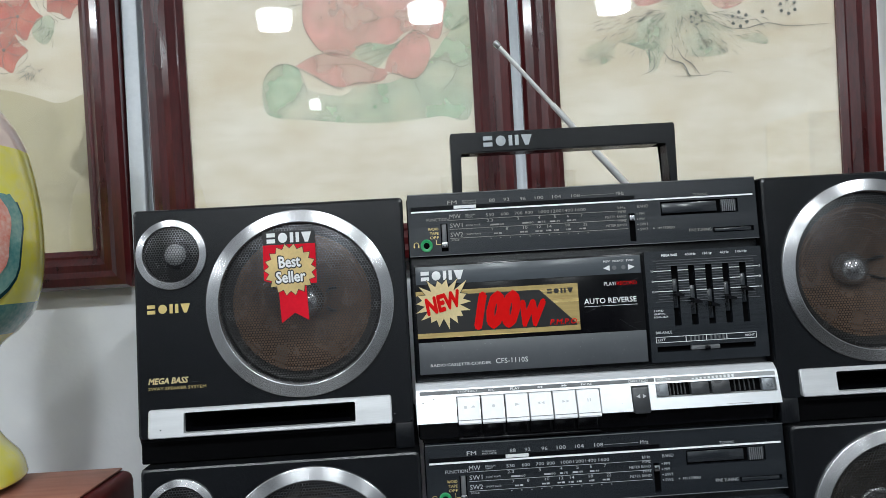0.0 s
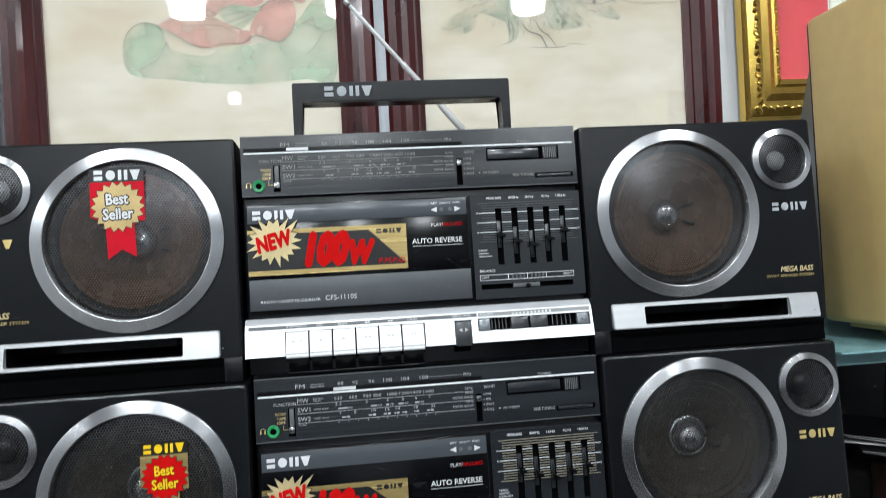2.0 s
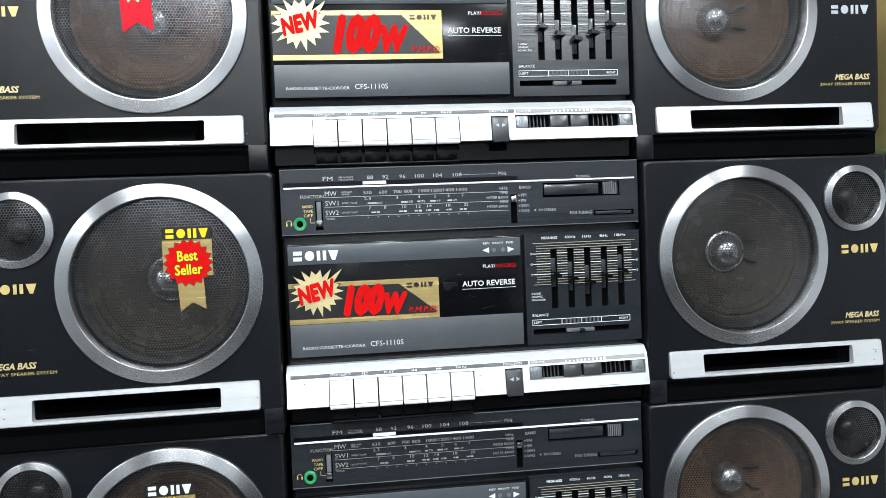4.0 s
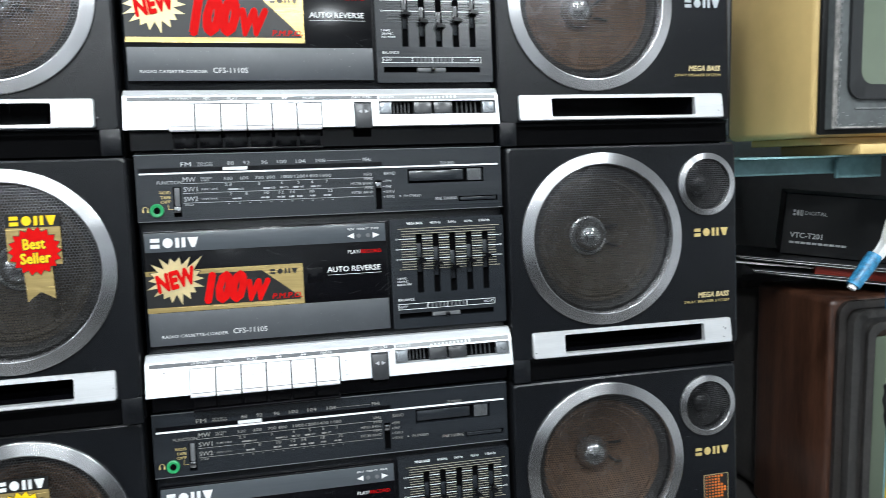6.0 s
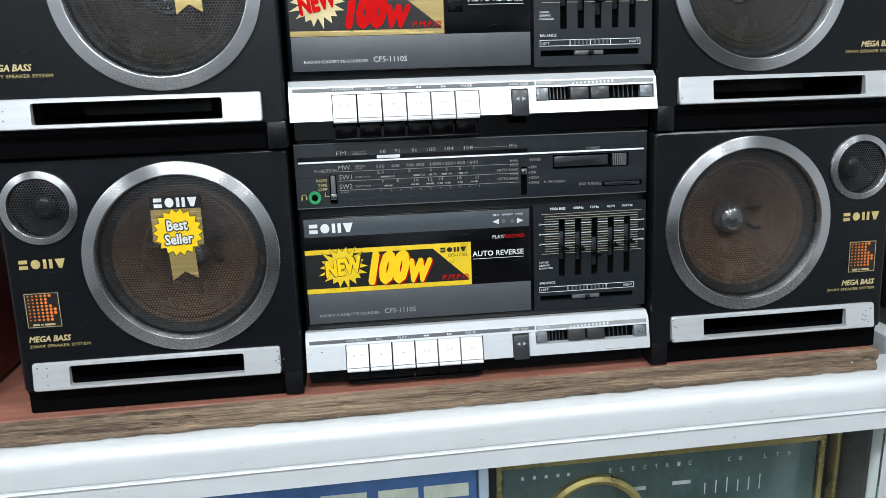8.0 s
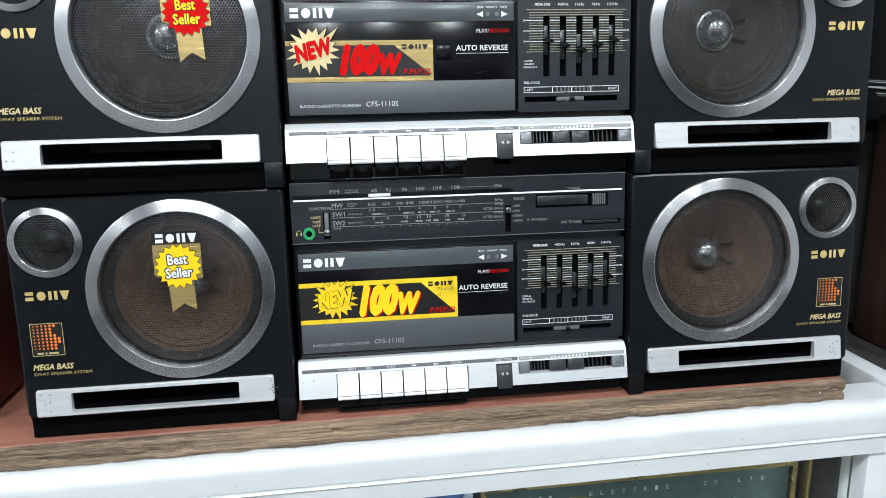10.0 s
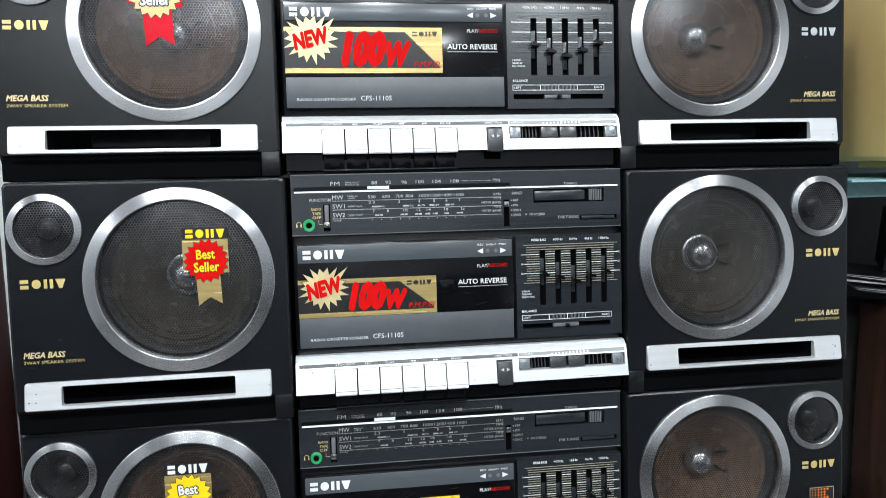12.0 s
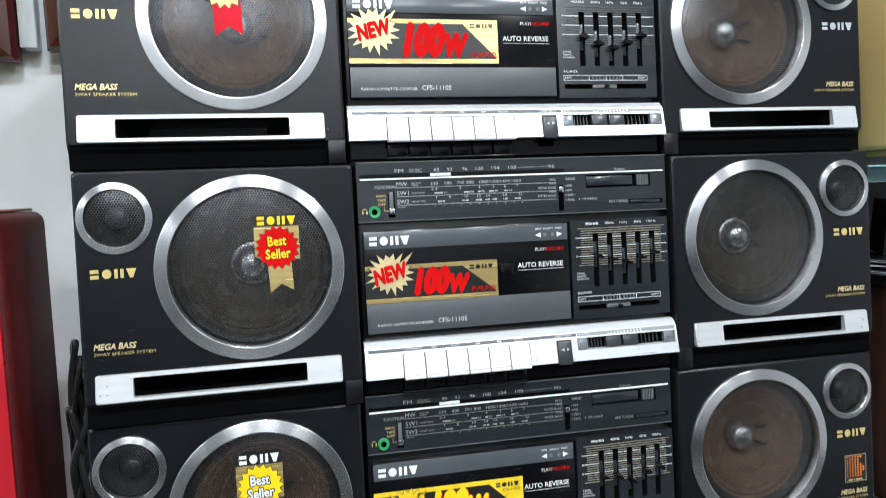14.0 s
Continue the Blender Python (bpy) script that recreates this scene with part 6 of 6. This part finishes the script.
for k, (d, y, mt) in enumerate(((0.001, 0.001, bezel_brown), (0.0135, -0.004, dusty), (0.0230, 0.000, bezel_brown), (0.0325, -0.002, dusty))):
    bm = bmesh.new()
    o, i = rounded(d, 0.42 - d, d * 0.6, 0.252 - d * 0.7, 0.014, 5), rounded(d + 0.0085, 0.42 - d - 0.0085, d * 0.6 + 0.008, 0.252 - d * 0.7 - 0.0075, 0.012, 5)
    lo = [[bm.verts.new((x, yy, z)) for x, z in l] for l, yy in ((o, 0.0055), (o, y), (i, y), (i, 0.0055))]
    for a, b in zip(lo, lo[1:]):
        for q in range(len(a)):
            j = (q + 1) % len(a)
            bm.faces.new((a[q], a[j], b[j], b[q]))
    part("bezel_step", bm, mt, wt, "dusty dark bezel step" if k == 0 else "", smooth=30)
part("picture_tube", boxed(0.043, 0.377, 0.000, 0.004, 0.028, 0.214, 0.0015), tube_glass, wt, "grey-green picture tube")

for k, (x, y, z, w, d, th, rz, mt, lab) in enumerate((
        (0.4420, 0.122, 1.2430, 0.21, 0.11, 0.0024, -31, paper_grey, "white-edged magazine lying on the wooden television"),
        (0.4380, 0.119, 1.2456, 0.22, 0.11, 0.0020, -25, paper_grey, "dark glossy magazine in the pile"),
        (0.4960, 0.098, 1.2405, 0.18, 0.10, 0.0115, -31, red_card, "flat red box lying on the magazines"),
        (0.4250, 0.136, 1.2530, 0.15, 0.05, 0.0018, -22, paper_white, "thin white leaflet slipped between the magazines"),
        (0.4330, 0.134, 1.2570, 0.21, 0.10, 0.0022, -33, paper_grey, "white-edged magazine on the red box"),
        (0.4180, 0.141, 1.2602, 0.20, 0.10, 0.0020, -28, paper_grey, "dark magazine on top of the pile"))):
    if mt is red_card:
        tagged(part("flat_box", boxed(0, w, 0, d, 0, th, 0.0006, 1), mt), lab, "box", "pile of magazines").matrix_basis = pose(x, y, z, ry=5.0, rz=rz)
        continue
    m = thing("magazine", lab, "magazine", "pile of magazines", at=pose(x, y, z, ry=5.0, rz=rz))
    part("page_block", boxed(0.0006, w - 0.0006, 0.0004, d, 0.0007, th - 0.0007), paper_white, m, "white page edges")
    part("cover", boxed(0, w, 0, d, th - 0.00065, th), mt, m)
    part("cover", boxed(0, w, 0, d, 0, 0.00065), mt, m)

cb = thing("black_carton", "black printed carton box with white lettering on the magazines", "carton", at=pose(0.4950, 0.152, 1.2570, ry=5.2, rz=-35))
part("carton_body", boxed(0.0, 0.24, 0.0, 0.10, 0.0, 0.0670, 0.0012, 1), carton_black, cb)
p = Print(-0.0004).text("DIGITAL", 0.0205, 0.0420, 0.0435, 0.0475).blocks(0.0085, 0.0190, 0.0420, 0.0485, 3, 0.2)
p.text("VTC-T201", 0.0085, 0.0400, 0.0180, 0.0240, weight=0.02)
for k in range(10):
    p.bar(0.0085 + 0.0056 * k, 0.0132 + 0.0056 * k, 0.0118, 0.0142)
p.bar(0.112, 0.122, 0.030, 0.037).bar(0.125, 0.131, 0.030, 0.039).bar(0.118, 0.133, 0.018, 0.022).disc(0.126, 0.009, 0.004, 16)
p.v = [(x, y, z + 0.0010) for x, y, z in p.v]
p.done("carton_lettering", print_white, cb, "white lettering")["kind"] = "stuff"
gb = tagged(part("grey_carton", boxed(0.352, 0.520, 0.250, 0.298, 0.9705, 1.352, 0.001, 1), carton_side), "plain dark grey carton at the back of the rack", "carton")
part("carton_flap", boxed(0.356, 0.516, 0.2470, 0.2497, 1.300, 1.351, 0.0005, 1), carton_side, gb)
tagged(part("grey_carton", boxed(0.5205, 0.640, 0.245, 0.290, 0.971, 1.210, 0.002, 1), carton_side), "dark grey carton behind the wooden television", "carton")

# ---- battery clip hung on the post ----
clip = thing("battery_clip", "steel crocodile clip with blue sleeves hanging on the post", "clip", at=pose(0.4795, -0.010, 1.2858))
CX, CZ = -0.4777, -1.2809


def jaw(pts, name, y0, y1, mat=None, label=""):
    bm = prism(bmesh.new(), [(x, z) for x, z in pts], y0, y1)
    bmesh.ops.bevel(bm, geom=[e for e in bm.edges if abs(e.verts[0].co.y - e.verts[1].co.y) < 1e-6], offset=0.0006, segments=2, affect="EDGES")
    return part(name, bm, mat or clip_steel, clip, label, smooth=40)


jaw(curve_points([(0.0105, 0.0335), (0.0030, 0.0310), (-0.0035, 0.0150), (-0.0080, 0.0000), (-0.0185, -0.0115), (-0.0140, -0.0155), (-0.0030, -0.0060), (0.0020, 0.0010), (0.0060, 0.0200)], 3), "jaw", -0.004, 0.003, label="pressed steel jaw")
jaw(curve_points([(0.0118, 0.0335), (0.0150, 0.0280), (0.0120, 0.0120), (0.0085, -0.0040), (0.0085, -0.0270), (0.0030, -0.0270), (0.0010, -0.0060), (0.0040, 0.0040), (0.0078, 0.0190)], 3), "jaw", -0.005, 0.002)
part("rivet", lathe(bmesh.new(), -0.0045, 0.0009, [(0.0, -0.0068), (0.0016, -0.0064), (0.0021, -0.0055), (0.0021, -0.004)], 16), chrome, clip)
bm = bmesh.new()
slit = [Vector((0.0079, 0, 0.0350)), Vector((0.0052, 0, 0.0246)), Vector((0.0031, 0, 0.0178)), Vector((-0.0010, 0, 0.0085))]
pts = [slit[0].lerp(slit[1], k / 4) for k in range(4)] + [slit[1].lerp(slit[2], k / 4) for k in range(4)] + [slit[2].lerp(slit[3], k / 3) for k in range(4)]
wide = (0.0003, 0.0005, 0.0011, 0.0006, 0.0015, 0.0007, 0.0016, 0.0008, 0.0014, 0.0006, 0.0004, 0.0002)
prism(bm, [(v.x - w, v.z) for v, w in zip(pts, wide)] + [(v.x + w, v.z) for v, w in zip(pts[::-1], wide[::-1])], -0.0056, -0.0030)
part("toothed_slit", bm, slot_black, clip, "dark toothed gap between the jaws", smooth=0)
part("sleeve", tube(bmesh.new(), [(-0.0155, -0.001, -0.0095), (-0.0210, -0.001, -0.0165), (-0.0365, -0.001, -0.0350)], [0.0062, 0.0066, 0.0058], 14), clip_blue, clip, "worn blue plastic sleeve")
part("sleeve", tube(bmesh.new(), [(0.0058, -0.001, -0.0265), (0.0056, -0.001, -0.0430), (0.0050, -0.001, -0.0590)], [0.0056, 0.0058, 0.0054], 14), clip_blue, clip, "worn blue plastic sleeve")
part("sleeve_end", tube(bmesh.new(), [(-0.0350, -0.001, -0.0330), (-0.0385, -0.001, -0.0375)], 0.0036, 12), clip_steel, clip)
part("hanging_wire", tube(bmesh.new(), curve_points([(0.0260, 0.002, 0.0730), (0.0225, -0.001, 0.0640), (0.0245, -0.001, 0.0560), (0.0150, -0.001, 0.0535), (0.0122, -0.001, 0.0450), (0.0128, -0.001, 0.0330)]), 0.0008, 8), cable_white, clip, "thin pale wire")
part("tie_wire", tube(bmesh.new(), [(0.012, -0.001, 0.0100), (0.022, 0.002, 0.0140)], 0.0008, 8), cable_white, clip)
cable = thing("test_cable", "white and yellow cable spliced with black tape hanging from the clip", "cable", at=pose(0.4822, -0.010, 1.2843))
part("white_lead", tube(bmesh.new(), curve_points([(0.0050, -0.001, -0.0600), (0.0058, -0.001, -0.0700), (0.0040, -0.001, -0.0950), (0.0024, -0.001, -0.1270)]), 0.0021, 10), cable_white, cable)
part("tape_wrap", tube(bmesh.new(), curve_points([(0.0024, -0.001, -0.1255), (0.0016, -0.001, -0.1400), (0.0042, -0.001, -0.1600), (0.0090, -0.001, -0.1830)], 4), [0.0034 + 0.0007 * math.sin(k * 1.9) for k in range(13)], 10), tape_black, cable, "lumpy black tape")
part("tape_flap", boxed(0.0045, 0.0125, -0.002, -0.0012, -0.1270, -0.1215), tape_black, cable)
part("yellow_lead", tube(bmesh.new(), curve_points([(0.0090, -0.001, -0.1815), (0.0088, -0.001, -0.2200), (0.0076, -0.001, -0.2800), (0.0070, -0.001, -0.40), (0.010, 0.0, -0.80)]), 0.0036, 10), cable_yellow, cable, "yellow sheathed lead")

# ---- inside the display case ----
bb = thing("blue_carton", "blue printed carton in the display case", "carton", at=pose(-0.288, 0.034, 0.708))
part("carton_body", boxed(0.0, 0.288, 0.0, 0.20, 0.0, 0.196, 0.002), box_blue, bb)
part("carton_edge", boxed(0.2895, 0.2985, 0.001, 0.20, 0.0, 0.196, 0.001), material("pale_blue_card", (0.45, 0.52, 0.62), 0.45, vary=0.1), bb, "pale blue carton edge")
Print(-0.0004).bar(0.150, 0.190, 0.165, 0.178).bar(0.200, 0.235, 0.165, 0.178).bar(0.240, 0.280, 0.165, 0.178).done("carton_print", note_paper, bb, "pale plain print")["kind"] = "stuff"
ra = thing("tube_radio", "old green radio with brass-edged glass dial in the display case", "radio", at=pose(0.0190, 0.044, 0.708))
part("cabinet", boxed(0.0, 0.318, 0.004, 0.19, 0.0, 0.186, 0.006), dusty, ra)
part("dial_glass", boxed(0.006, 0.312, 0.0, 0.0038, 0.030, 0.181, 0.001), radio_green, ra, "dark green dial glass")
bm = plate(bmesh.new(), 0.0, 0.318, 0.024, 0.187, -0.0035, -0.0002, [(0.005, 0.313, 0.029, 0.182)])
part("dial_border", bm, brass, ra, "thin brass border", smooth=0)
p = Print(-0.0004)
for k, x in enumerate((0.023, 0.034, 0.045, 0.056, 0.066, 0.106, 0.117, 0.128, 0.139, 0.150, 0.161, 0.172, 0.183, 0.222, 0.233, 0.258, 0.270, 0.282)):
    p.bar(x, x + 0.0028, 0.168, 0.1715) if k < 5 else p.text("ELECTRICCOLTD"[k - 5], x, x + 0.0030, 0.1675, 0.1720)
for k in range(6):
    p.bar(0.200 + 0.011 * k, 0.2012 + 0.011 * k, 0.135, 0.147 + 0.002 * (k % 3))
p.bar(0.130, 0.142, 0.146, 0.150).bar(0.168, 0.186, 0.148, 0.152)
p.done("dial_print", print_grey, ra, "small pale dial marks")["kind"] = "stuff"
part("dial_ring", lathe(bmesh.new(), 0.092, 0.118, [(0.050, -0.0004), (0.050, -0.006), (0.046, -0.008), (0.042, -0.006), (0.042, -0.001)], 64), brass, ra, "round brass dial ring")
tagged(part("brass_upright", boxed(0.3445, 0.3485, 0.034, 0.046, 0.708, 0.930, 0.001), brass), "thin brass upright strip inside the display case", "strip")
